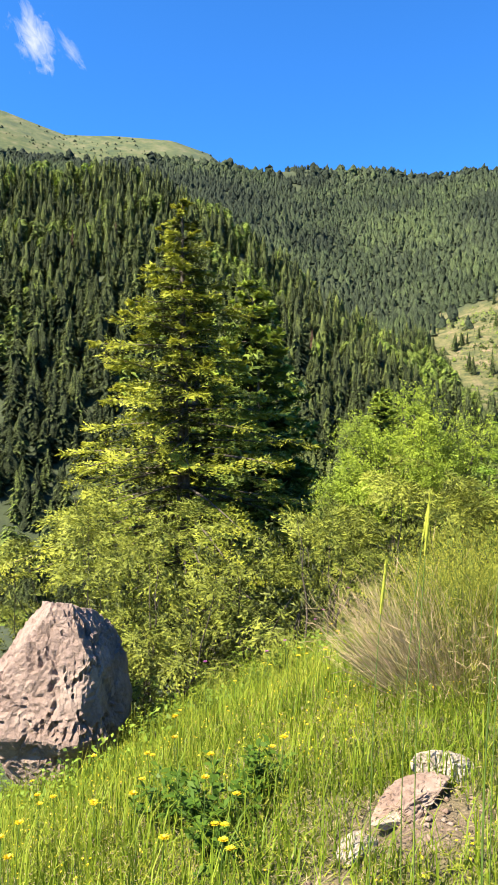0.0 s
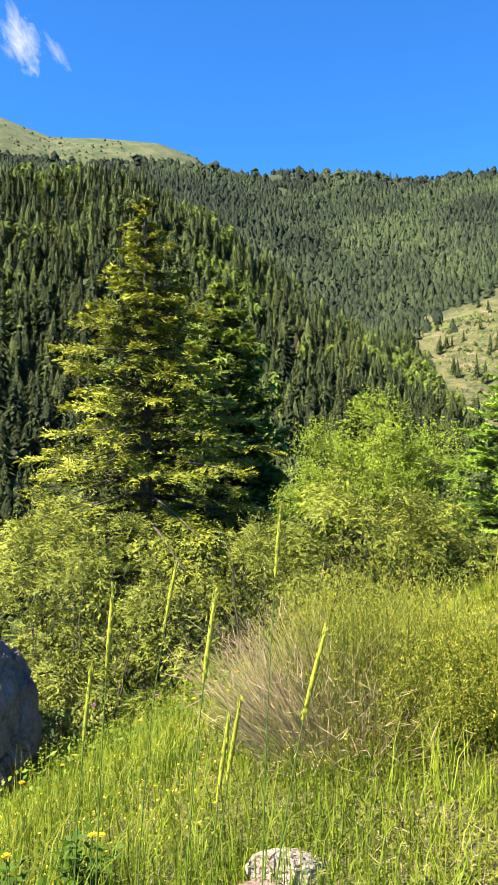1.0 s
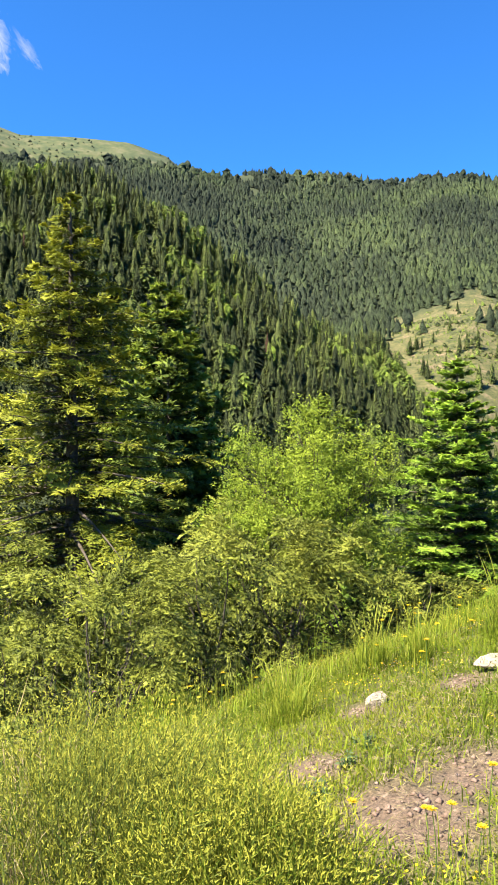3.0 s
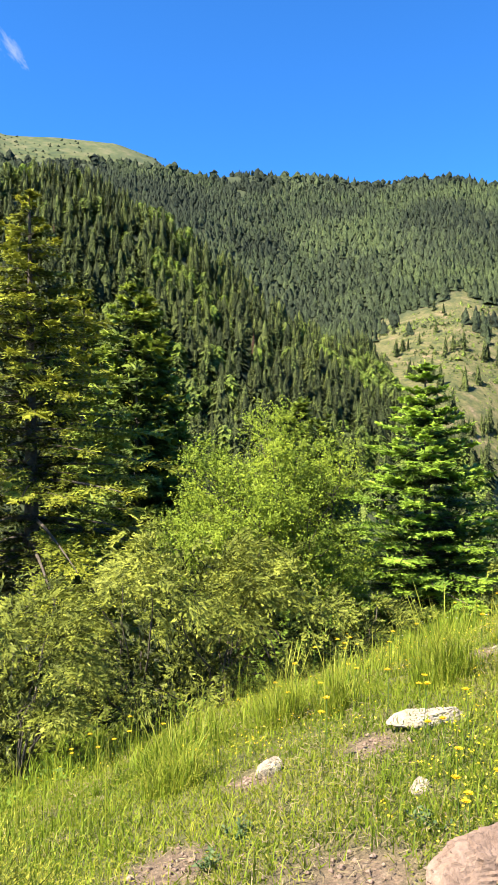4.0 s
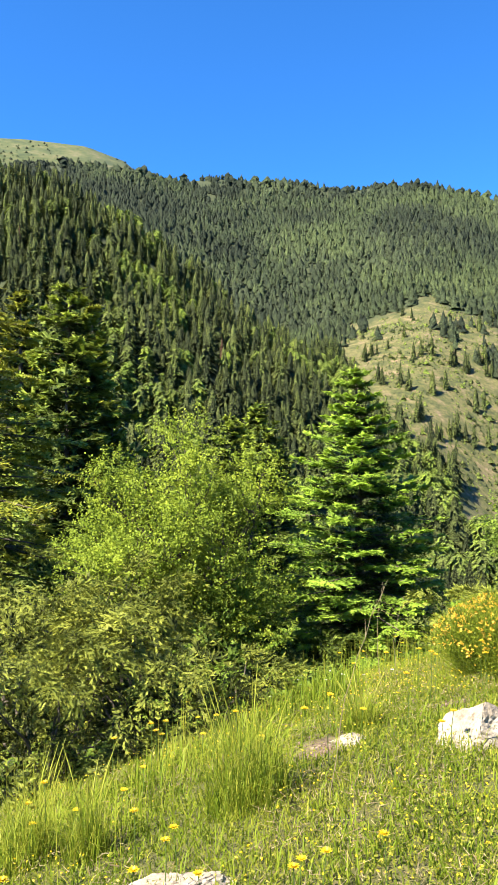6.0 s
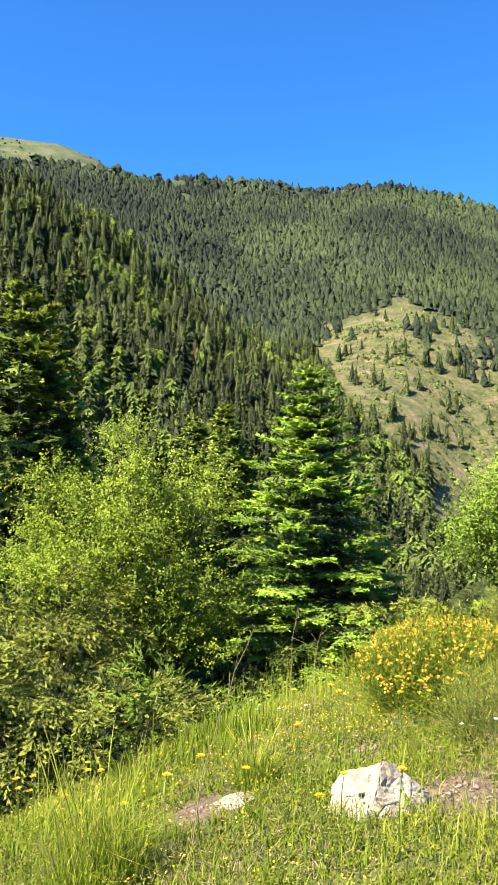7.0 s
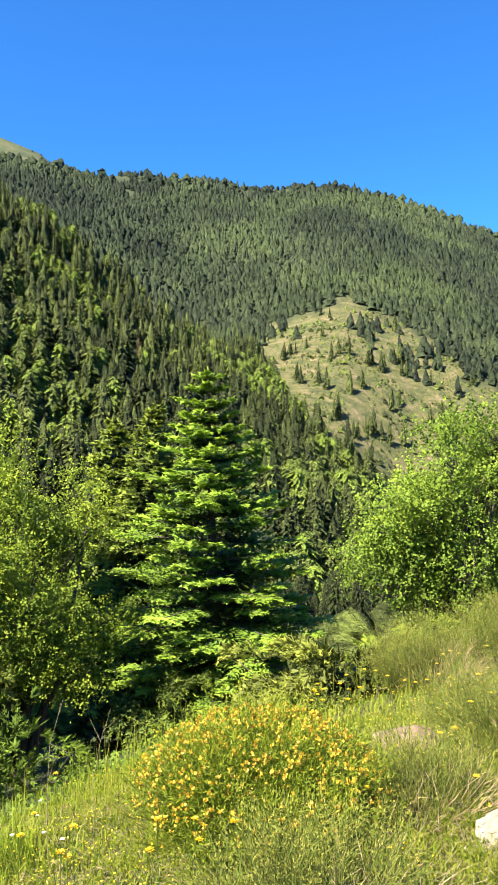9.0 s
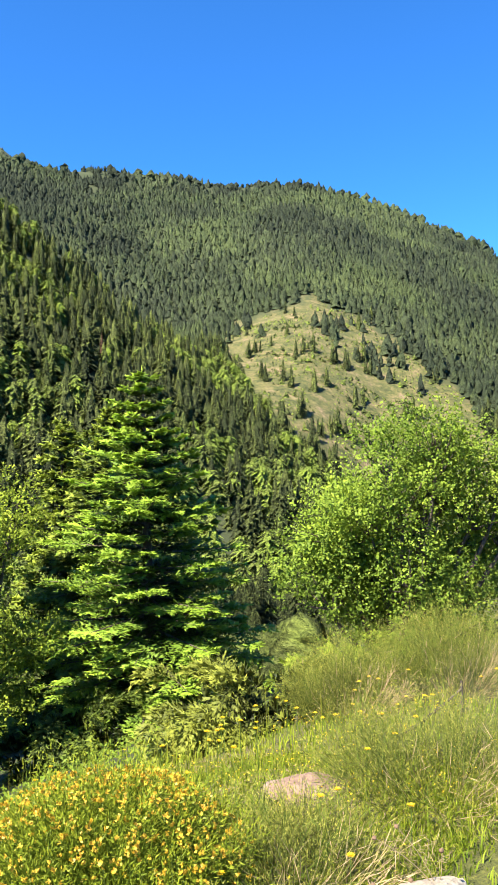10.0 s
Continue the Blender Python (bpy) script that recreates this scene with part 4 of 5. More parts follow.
# ---- bushes ----
def bough_sprays(rng, n, wx, wy, h, reach, per):
    """Drooping feathered boughs over the outside of a low dome, with hollows between them, and a loose inner growth
    tinted dark as shade.
    """
    ps, us, outs, moods, lens = [], [], [], [], []
    heads = ways(rng, max(6, n // 7))
    stand = rng.uniform(0.76, 1.14, len(heads))
    for k in range(n):
        w = unit(heads[k % len(heads)] + rng.normal(0, 1, 3) * np.array([0.18, 0.18, 0.05]))
        w[2] = abs(w[2]) * 1.1 - 0.12
        if w[1] > 0.3 and rng.uniform() < 0.6:
            w[1] *= -1
        flat = unit(np.array([w[0], w[1], 0.0]))
        length = reach * rng.uniform(0.7, 1.3)
        lift = 0.15 + 0.75 * max(w[2], 0) + rng.normal(0, 0.12)
        d = unit(flat + np.array([0, 0, lift]) + rng.normal(0, 0.12, 3))
        b = np.array([w[0] * wx * 0.72, w[1] * wy * 0.72, max(0.12, h * 0.22 + w[2] * h * 0.62)]) * stand[k % len(heads)] * rng.uniform(0.94, 1.05)
        q = (np.arange(per) + 0.6) / per
        drop = rng.uniform(0.25, 0.6)
        at = b + d * (length * q)[:, None] - np.array([0, 0, 1.0]) * (drop * length * q * q)[:, None]
        tangent = unit(d - np.array([0, 0, 2.0]) * (drop * q)[:, None])
        side = unit(np.cross(tangent, np.array([0.05, 0.02, 1.0])))
        way = np.where(np.arange(per) % 2 == 0, 1.0, -1.0)[:, None]
        ps.append(at), us.append(unit(tangent * 0.85 + side * way * (0.95 - 0.6 * q)[:, None] + rng.normal(0, 0.16, (per, 3)) - np.array([0, 0, 0.12])))
        outs.append(unit(np.cross(side, tangent) * 0.8 + d * 0.6))
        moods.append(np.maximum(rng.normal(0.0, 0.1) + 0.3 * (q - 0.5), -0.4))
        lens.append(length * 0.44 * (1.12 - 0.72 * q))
    # inner sprays take the darkest tint: the shade inside the bush, put into colour
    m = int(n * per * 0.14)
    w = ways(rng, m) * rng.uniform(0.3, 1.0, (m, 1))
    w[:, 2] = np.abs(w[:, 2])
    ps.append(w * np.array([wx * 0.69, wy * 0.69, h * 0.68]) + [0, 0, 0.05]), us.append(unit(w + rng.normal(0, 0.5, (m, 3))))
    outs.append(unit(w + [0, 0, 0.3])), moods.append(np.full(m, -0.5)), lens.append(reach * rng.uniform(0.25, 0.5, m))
    return tuple(np.concatenate(z) for z in (ps, us, outs, moods, lens))


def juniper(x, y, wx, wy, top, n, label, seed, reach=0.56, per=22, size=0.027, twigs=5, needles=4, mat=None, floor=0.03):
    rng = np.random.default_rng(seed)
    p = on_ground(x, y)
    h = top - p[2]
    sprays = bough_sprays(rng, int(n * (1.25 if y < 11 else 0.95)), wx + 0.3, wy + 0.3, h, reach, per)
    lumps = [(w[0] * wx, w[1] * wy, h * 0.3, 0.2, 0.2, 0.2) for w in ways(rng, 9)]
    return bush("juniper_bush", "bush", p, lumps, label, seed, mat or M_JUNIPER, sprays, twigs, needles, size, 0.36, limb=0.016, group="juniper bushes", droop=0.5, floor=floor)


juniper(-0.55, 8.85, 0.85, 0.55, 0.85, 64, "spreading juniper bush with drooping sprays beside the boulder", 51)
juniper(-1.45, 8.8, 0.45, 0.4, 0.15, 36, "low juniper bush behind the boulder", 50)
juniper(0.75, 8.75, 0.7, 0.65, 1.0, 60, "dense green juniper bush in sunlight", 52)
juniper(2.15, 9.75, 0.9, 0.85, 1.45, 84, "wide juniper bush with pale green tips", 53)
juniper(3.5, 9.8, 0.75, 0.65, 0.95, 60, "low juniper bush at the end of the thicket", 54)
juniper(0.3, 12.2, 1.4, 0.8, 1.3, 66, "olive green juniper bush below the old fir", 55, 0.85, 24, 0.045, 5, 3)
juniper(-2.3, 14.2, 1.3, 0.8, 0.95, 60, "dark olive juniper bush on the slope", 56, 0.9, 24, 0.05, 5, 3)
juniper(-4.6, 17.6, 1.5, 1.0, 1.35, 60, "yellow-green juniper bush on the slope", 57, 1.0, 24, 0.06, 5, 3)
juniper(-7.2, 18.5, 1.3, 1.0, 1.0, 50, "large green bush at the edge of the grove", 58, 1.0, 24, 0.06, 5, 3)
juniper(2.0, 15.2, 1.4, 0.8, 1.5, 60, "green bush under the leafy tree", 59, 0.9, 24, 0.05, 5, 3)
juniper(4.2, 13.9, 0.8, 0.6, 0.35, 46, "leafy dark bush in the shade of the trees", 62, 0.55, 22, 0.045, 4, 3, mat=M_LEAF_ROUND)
# added bush: dark foliage fills a gap that holds only deep shade
juniper(6.0, 17.0, 1.3, 0.7, -1.35, 70, "dark leafy bush added to fill the deep shade beneath the young fir", 63, 0.7, 22, 0.06, 4, 3, mat=M_FIR_DARK)
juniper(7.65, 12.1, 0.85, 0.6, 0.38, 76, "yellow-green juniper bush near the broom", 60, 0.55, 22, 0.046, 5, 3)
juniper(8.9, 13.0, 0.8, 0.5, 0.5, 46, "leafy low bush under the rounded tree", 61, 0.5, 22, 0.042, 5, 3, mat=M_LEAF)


M_STEMS = foliage("shrub_stems", (0.070, 0.115, 0.018), (0.150, 0.175, 0.040), (0.44, 0.325, 0.225), 0.12, 0.75)


def stem_shrub(name, category, place, radius, tall, n, label, seed, mat, dry=0.0, leaf=0.02, per=9, group="", dry_way=(-1, -0.3)):
    """A shrub of many thin stems that fan out from the ground, with small leaves; dry: the share of bare straw-coloured stems."""
    rng = np.random.default_rng(seed)
    ob = root(name, place, label, category, group)
    a, q = rng.uniform(0, 2 * math.pi, n), np.sqrt(rng.uniform(0, 1, n))
    off = np.stack([np.cos(a), np.sin(a)], -1) * (q * radius)[:, None]
    foot = np.concatenate([off * 0.62, np.zeros((n, 1))], 1)
    foot[:, 2] = height(foot[:, 0] + place[0], foot[:, 1] + place[1]) - place[2] - 0.02
    h = tall * np.sqrt(np.maximum(0.12, 1 - 0.75 * q * q)) * rng.uniform(0.65, 1.08, n)
    is_dry = (off @ np.array(dry_way) / radius + rng.normal(0, 0.25, n)) > (1 - 2 * dry)
    h = np.where(is_dry, h * 0.85, h)
    tip = np.concatenate([off * np.where(is_dry, 1.35, 1.1)[:, None], h[:, None]], 1) + rng.normal(0, 0.05, (n, 3))
    way = tip - foot
    length = np.linalg.norm(way, axis=1)
    way = unit(way)
    nr = unit(np.cross(way, ways(rng, n)))
    hue = np.where(is_dry, rng.uniform(0.7, 1.0, n), rng.uniform(0.0, 0.45, n))
    v, f, t = leaves(foot, way, nr, length, np.where(is_dry, 0.0036, 0.0028), hue, 0.04)
    # bare side twigs
    k = 4
    u = rng.uniform(0.35, 0.95, (n, k))
    at = (foot[:, None] + way[:, None] * (length[:, None] * u)[..., None]).reshape(-1, 3)
    w2 = unit(np.repeat(way, k, 0) + rng.normal(0, 0.45, (n * k, 3)))
    sv, sf, sti = joined([(v, f, t), leaves(at, w2, unit(np.cross(w2, ways(rng, n * k))), rng.uniform(0.06, 0.18, n * k), 0.003, np.repeat(hue, k), 0.03)])
    tagged(part("stemwork", mesh_of("stemwork", sv, sf, M_STEMS if dry else M_BROOM, sti), ob, "thin dry stems" if dry else "thin green stems"), kind="stuff")
    g = np.where(~is_dry)[0]
    m = len(g) * per * 2
    i = np.repeat(g, per * 2)
    u = rng.uniform(0.3, 1.0, m)
    w3 = unit(way[i] + rng.normal(0, 0.75, (m, 3)))
    p = foot[i] + way[i] * (length[i] * u)[:, None] + w3 * rng.uniform(0, 0.07, (m, 1))
    # tint falls towards the foot, so the shrub's shaded inside is painted dark
    lv, lf, lt = needles_of(p, w3, unit(np.array([-0.3, -0.2, 0.8]) + rng.normal(0, 0.6, (m, 3))), leaf * rng.uniform(0.6, 1.4, m), leaf * 0.34, 0.85 * u - 0.12 + rng.normal(0, 0.15, m))
    part("foliage", mesh_of("foliage", lv, [lf], mat, lt), ob)
    return ob


stem_shrub("grey_shrub", "shrub", on_ground(1.28, 4.27), 0.7, 0.86, 1900, "rounded grey-green shrub with dry straw stems on one side", 71, M_GREY, dry=0.34, leaf=0.0125, per=34, group="grey shrubs")
stem_shrub("green_shrub", "shrub", on_ground(1.82, 3.92), 0.36, 0.62, 700, "upright bright green herb beside the rounded shrub", 72, M_GREY, leaf=0.016, per=24)
M_THIN = foliage("thin_shrub_leaves", (0.075, 0.088, 0.022), (0.205, 0.220, 0.046), (0.360, 0.358, 0.080), 0.3, 0.6)
for k, (sx, sy, sr, sh, sn) in enumerate(((5.95, 7.45, 0.42, 0.45, 360), (6.75, 8.35, 0.42, 0.42, 360), (7.85, 9.05, 0.7, 0.55, 640), (8.2, 11.3, 0.5, 0.75, 750), (9.3, 11.4, 0.8, 0.8, 1050))):
    stem_shrub("grey_shrub", "shrub", on_ground(sx, sy), sr, sh, sn, "thin grey-green shrub on the meadow", 80 + k, M_THIN, dry=0.3, leaf=0.0135, per=20, group="grey shrubs", dry_way=(0.3, -0.8))


def broom(place, radius, tall, label, seed):
    ob = stem_shrub("broom_bush", "bush", place, radius, tall, 950, label, seed, M_BROOM, dry=0.0, leaf=0.021, per=34)
    rng = np.random.default_rng(seed + 1)

    def blossom(n, size):
        u = unit(np.array([0, 0, 0.7]) + rng.normal(0, 0.6, (n, 3)))
        return leaves(rng.normal(0, size * 0.15, (n, 3)), u, unit(np.cross(u, ways(rng, n))), size, size * 0.75, 0.5, 0.2)

    def spot():
        a, q = rng.uniform(0, 6.3), math.sqrt(rng.uniform(0, 1))
        h = tall * math.sqrt(max(0.1, 1 - 0.75 * q * q)) * (1.06 - 0.4 * rng.uniform(0, 1) ** 2)
        return np.array([math.cos(a) * q * radius * 1.1, math.sin(a) * q * radius * 1.1, h]), a

    me = [mesh_of("flower", *(lambda b: (b[0], [b[1]]))(blossom(8, 0.018)), M_ORANGE) for _ in range(3)]
    for k in range(290):
        fl = part("flower", me[k % 3], ob, "yellow pea flower cluster" if k == 0 else "")
        p, a = spot()
        fl.location, fl.rotation_euler = p, (rng.normal(0, 0.5), rng.normal(0, 0.5), a)
    sets = []
    for _ in range(520):
        v, f, t = blossom(6, 0.014)
        sets.append((v + spot()[0], f, t))
    v, f, t = joined(sets)
    tagged(part("small_blossom", mesh_of("small_blossom", v, f, M_ORANGE), ob), kind="stuff")
    return ob


broom(on_ground(5.98, 8.48), 0.57, 0.58, "broom bush covered in yellow-orange flowers", 91)


# ---- rocks ----
def rock_mesh(name, size, seed, mat, sub=4, cuts=9, rough=0.05, cut_depth=(0.62, 0.9), extra=(), blocks=2.2, under=0.0, chips=0.0):
    """A weathered stone: a ball cut by planes, then roughened. size: half-lengths."""
    rng = np.random.default_rng(seed)
    bm = bmesh.new()
    bmesh.ops.create_icosphere(bm, subdivisions=sub, radius=1.0)
    v = np.array([q.co[:] for q in bm.verts])
    planes = [(w, rng.uniform(*cut_depth)) for w in ways(rng, cuts)] + [(unit(np.array(w, dtype=float)), d) for w, d in extra]
    for w, d in planes:
        over = np.maximum(v @ w - d, 0)
        v -= over[:, None] * w * 0.96
    v = v * np.array(size)
    big = max(size)
    for q, c in zip(bm.verts, v):
        p = Vector(c) / big
        n1 = noise.noise(p * 2.3 + Vector((seed, 0, 0)))
        n2 = noise.noise(Vector((p.x * 7, p.y * 7, p.z * 4)) + Vector((0, seed, 0)))
        n3 = noise.noise(p * 19.0)
        # broken blocks with joints between them
        at = Vector((p.x * blocks, p.y * blocks, p.z * blocks * 0.55)) + Vector((0.35 * n2, 0.35 * n1, 0.3 * n3 + seed))
        gaps, cells = noise.voronoi(at)
        joint = max(0.0, 1 - (gaps[1] - gaps[0]) / 0.11)
        block = noise.noise(cells[0] * 3.7)
        if chips:
            gaps, cells = noise.voronoi(Vector((p.x * 9, p.y * 9, p.z * 13)) + Vector((0.6 * n2, 0.5 * n3, seed)))
            block += chips * (noise.noise(cells[0] * 5.1) - 0.7 * max(0.0, 1 - (gaps[1] - gaps[0]) / 0.25) + 0.9 * noise.noise(p * 31.0))
        c = Vector(c)
        q.co = c + c.normalized() * big * rough * (0.8 * n1 + 0.4 * n2 + 0.25 * n3 + 0.8 * block - 1.0 * joint)
    if under:
        for q in bm.verts:
            k = min(1.0, max(0.0, (-0.25 - q.co.z / size[2]) / 0.2))
            q.co.y += under * k * max(0.0, -q.co.y / size[1])
            q.co.x -= under * 0.6 * k * max(0.0, q.co.x / size[0])
    me = bpy.data.meshes.new(name)
    bm.to_mesh(me)
    bm.free()
    me.materials.append(mat)
    return me


def stone(name, x, y, size, label, seed, mat, lift=0.35, turn=0.0, tip=(0, 0), sub=4, group="meadow stones", **more):
    ob = new(name, rock_mesh(name, size, seed, mat, sub, **more))
    gx, gy, gz = on_ground(x, y, 0)
    ob.matrix_world = pose(gx, gy, gz + size[2] * lift, tip[0], tip[1], turn)
    return tagged(ob, label, "rock", group)


stone("boulder", -1.80, 7.25, (0.76, 0.62, 1.0), "large pinkish grey cracked limestone boulder in the grass", 5, M_ROCK, lift=0.86, sub=6, cuts=3, rough=0.06, group="", blocks=3.2, under=0.2, chips=0.22, cut_depth=(0.8, 0.95),
      extra=(((-0.3, -0.9, 0.32), 0.66), ((1, -0.12, 0.12), 0.66), ((-0.68, -0.2, 0.7), 0.76), ((0.15, 0.2, 1), 0.84), ((0.7, -0.7, 0.15), 0.85), ((0.78, -0.1, 0.62), 0.72)))
stone("rock", 0.78, 3.10, (0.17, 0.12, 0.10), "pale broken limestone block in the grass", 6, M_PALE, 0.35, 15, (8, 6), sub=5, chips=0.4, cuts=12, cut_depth=(0.5, 0.8))
stone("rock", 0.60, 2.86, (0.24, 0.14, 0.06), "brown and white limestone slab in bare soil", 7, M_BROWN, 0.15, 40, (-6, -10), sub=5, chips=0.4, cuts=12, cut_depth=(0.5, 0.8))
stone("rock", 0.52, 2.74, (0.12, 0.035, 0.03), "thin white limestone vein across the slab", 19, M_PALE, 0.9, 35, cuts=12, cut_depth=(0.5, 0.8))
stone("rock", 0.36, 2.62, (0.10, 0.05, 0.04), "white limestone fragment beside the slab", 20, M_PALE, 0.3, 60, cuts=12, cut_depth=(0.5, 0.8))
stone("rock", 0.40, 2.66, (0.12, 0.07, 0.05), "white limestone piece half sunk in soil", 8, M_PALE, 0.1, 45, cuts=12, cut_depth=(0.5, 0.8))
stone("rock", 3.44, 4.68, (0.40, 0.2, 0.15), "pinkish flat stone lying in the grass", 9, M_BROWN, 0.2, 10, sub=5, chips=0.4, cuts=12, cut_depth=(0.5, 0.8))
stone("rock", 3.52, 6.12, (0.23, 0.10, 0.075), "long white limestone on the meadow", 10, M_PALE, 0.3, 8, (0, -4), sub=5, chips=0.4, cuts=12, cut_depth=(0.5, 0.8))
stone("rock", 2.68, 6.02, (0.10, 0.06, 0.055), "white limestone chip in short grass", 11, M_PALE, 0.3, 35, (0, -15), sub=5, chips=0.4, cuts=12, cut_depth=(0.5, 0.8))
stone("rock", 3.84, 5.62, (0.13, 0.10, 0.065), "rounded pinkish stone in short grass", 12, M_BROWN, 0.25, 20, sub=5, chips=0.4, cuts=12, cut_depth=(0.55, 0.85))
stone("rock", 3.28, 5.45, (0.07, 0.05, 0.04), "small white stone in the grass", 13, M_PALE, 0.1, 60, cuts=12, cut_depth=(0.5, 0.8))
stone("rock", 5.02, 7.02, (0.25, 0.16, 0.22), "white angular limestone block on the meadow", 14, M_PALE, 0.25, 10, (0, 10), sub=5, cuts=9, cut_depth=(0.4, 0.75))
stone("rock", 7.03, 7.87, (0.38, 0.2, 0.18), "smooth white limestone among thin shrubs", 15, M_PALE, 0.0, 30, cuts=8)
stone("rock", 7.18, 9.4, (0.26, 0.16, 0.08), "flat brown stone in bare soil", 16, M_BROWN, 0.15, -10, cuts=12, cut_depth=(0.5, 0.8))
stone("rock", 4.45, 7.35, (0.12, 0.08, 0.05), "low pale stone in the grass", 17, M_PALE, 0.1, 0, cuts=12, cut_depth=(0.5, 0.8))
stone("rock", -0.95, 7.25, (0.12, 0.1, 0.08), "small brown stone beside the boulder", 18, M_BROWN, 0.2, 0, cuts=12, cut_depth=(0.5, 0.8))


for k, (az, el, w) in enumerate(((12.9, 6.6, 3.2), (13.3, 5.6, 3.8), (13.0, 4.8, 2.6), (13.9, 5.0, 3.0), (14.6, 4.2, 2.4), (13.6, 7.2, 2.2))):
    tx, ty = at_sight(az, el, 330, 640)
    stone("rock_outcrop", tx, ty, (w, w * 0.8, w * 0.75), "pinkish bare rock outcrop on the scree slope", 30 + k, M_ROCK, 0.1, 40 * k, cuts=10, cut_depth=(0.5, 0.85), group="scree outcrops", blocks=3.0, chips=0.3)


# ---- meadow ----
def meadow_points(rng, n, d0, d1, s0=-2.5, s1=17.0, pull=1.0):
    s = rng.uniform(s0, s1, n)
    d = d0 + (d1 - d0) * rng.uniform(0, 1, n) ** pull
    return 0.735 * s - 0.678 * d, 0.678 * s + 0.735 * d


def lush(x, y):
    """How tall and dense the grass stands: 0 to 1."""
    patch = 0.5 + 0.9 * fbm(x, y, 1.1, 3, 14)
    left = np.clip((2.0 - x) / 1.0, 0, 1)
    tuft = np.zeros_like(x)
    for tx, ty, tr in ((2.9, 7.5, 0.4), (3.7, 7.9, 0.5), (4.2, 8.6, 0.4), (2.2, 7.2, 0.4), (3.2, 7.0, 0.25), (4.6, 9.0, 0.5), (1.35, 3.5, 0.3), (0.8, 3.4, 0.4), (3.4, 7.6, 0.3)):
        tuft = np.maximum(tuft, np.clip(1.5 - np.hypot(x - tx, y - ty) / tr, 0, 1))
    return np.clip(np.maximum(0.22 + 0.28 * patch + 0.55 * left, tuft) , 0.05, 1)


def blades(x, y, h, width, lean, rng, tint):
    n = len(x)
    z = height(x, y) - 0.015
    a = rng.uniform(0, 2 * np.pi, n)
    out = np.stack([np.cos(a), np.sin(a), np.zeros(n)], -1)
    side = np.stack([-np.sin(a), np.cos(a), np.zeros(n)], -1) * (width / 2)[:, None]
    b = np.stack([x, y, z], -1)
    up = np.array([0, 0, 1.0])
    mid = b + up * (h * 0.55)[:, None] + out * (h * lean * 0.25)[:, None]
    tip = b + up * (h * (1 - 0.35 * lean))[:, None] + out * (h * lean * 0.8)[:, None]
    v = np.stack([b - side, b + side, mid + side * 0.75, mid - side * 0.75, tip], 1).reshape(-1, 3)
    k = np.arange(n)[:, None] * 5
    return v, [k + np.array([0, 1, 2, 3]), k + np.array([3, 2, 4])], np.repeat(tint, 5) + np.tile([-0.15, -0.15, 0.05, 0.05, 0.2], n)


rng = np.random.default_rng(101)
x, y = meadow_points(rng, 84000, 0.9, 7.5, -2.0, 14.0, pull=1.4)
g = lush(x, y)
keep = (rng.uniform(size=len(x)) < (0.25 + 0.75 * g)) & (bare_mask(x, y) < rng.uniform(0.25, 0.9, len(x)))
x, y, g = x[keep], y[keep], g[keep]
x2, y2 = meadow_points(rng, 7000, -1.5, 1.0, -2.0, 14.0)
x, y, g = np.concatenate([x, x2]), np.concatenate([y, y2]), np.concatenate([g, np.full(len(x2), 0.25)])
far = np.hypot(x - 3, y - 3)
h = (0.05 + 0.23 * g ** 1.4) * rng.uniform(0.5, 1.35, len(x)) * (1 + 0.45 * fbm(x, y, 0.45, 3, 61))
v, f, t = blades(x, y, h, 0.0025 + 0.003 * rng.uniform(0, 1, len(x)) + 0.0005 * far, rng.uniform(0.1, 1.0, len(x)), rng, np.clip(0.42 + 0.42 * fbm(x, y, 0.6, 3, 15) + rng.normal(0, 0.15, len(x)) , 0, 1))
tagged(new("grass", mesh_of("grass", v, f, M_GRASS, t)), "uneven sunlit meadow grass, tall and bright in places", "grass", kind="stuff")

x, y = meadow_points(rng, 175000, 1.0, 5.0, 0.0, 12.5, pull=1.2)
keep = (fbm(x, y, 0.35, 3, 17) + 0.55 > rng.uniform(-0.5, 0.5, len(x))) & (bare_mask(x, y) < rng.uniform(0.2, 0.9, len(x)))
x, y = x[keep], y[keep]
n = len(x)
z = height(x, y) + rng.uniform(0.0, 1.0, n) ** 1.5 * 0.10 * (0.6 + 0.8 * lush(x, y))
u = unit(rng.normal(0, 1, (n, 3)) * np.array([1, 1, 0.7]) + np.array([0, 0, 0.35]))
v, f, t = needles_of(np.stack([x, y, z], -1), u, unit(np.array([-0.2, -0.1, 1.0]) + rng.normal(0, 0.5, (n, 3))), rng.uniform(0.010, 0.022, n), rng.uniform(0.005, 0.009, n), np.clip(0.42 + 0.35 * fbm(x, y, 0.4, 3, 19) + rng.normal(0, 0.18, n), 0, 1))
tagged(new("meadow_herbs", mesh_of("meadow_herbs", v, [f], M_HERB, t)), "low leafy herbs and clover covering the ground", "plants", kind="stuff")

# close short turf between the taller blades
x, y = meadow_points(rng, 190000, 1.0, 5.4, 0.3, 12.5, pull=1.15)
keep = (bare_mask(x, y) < rng.uniform(0.15, 0.8, len(x))) & (fbm(x, y, 0.28, 3, 27) > -0.45)
x, y = x[keep], y[keep]


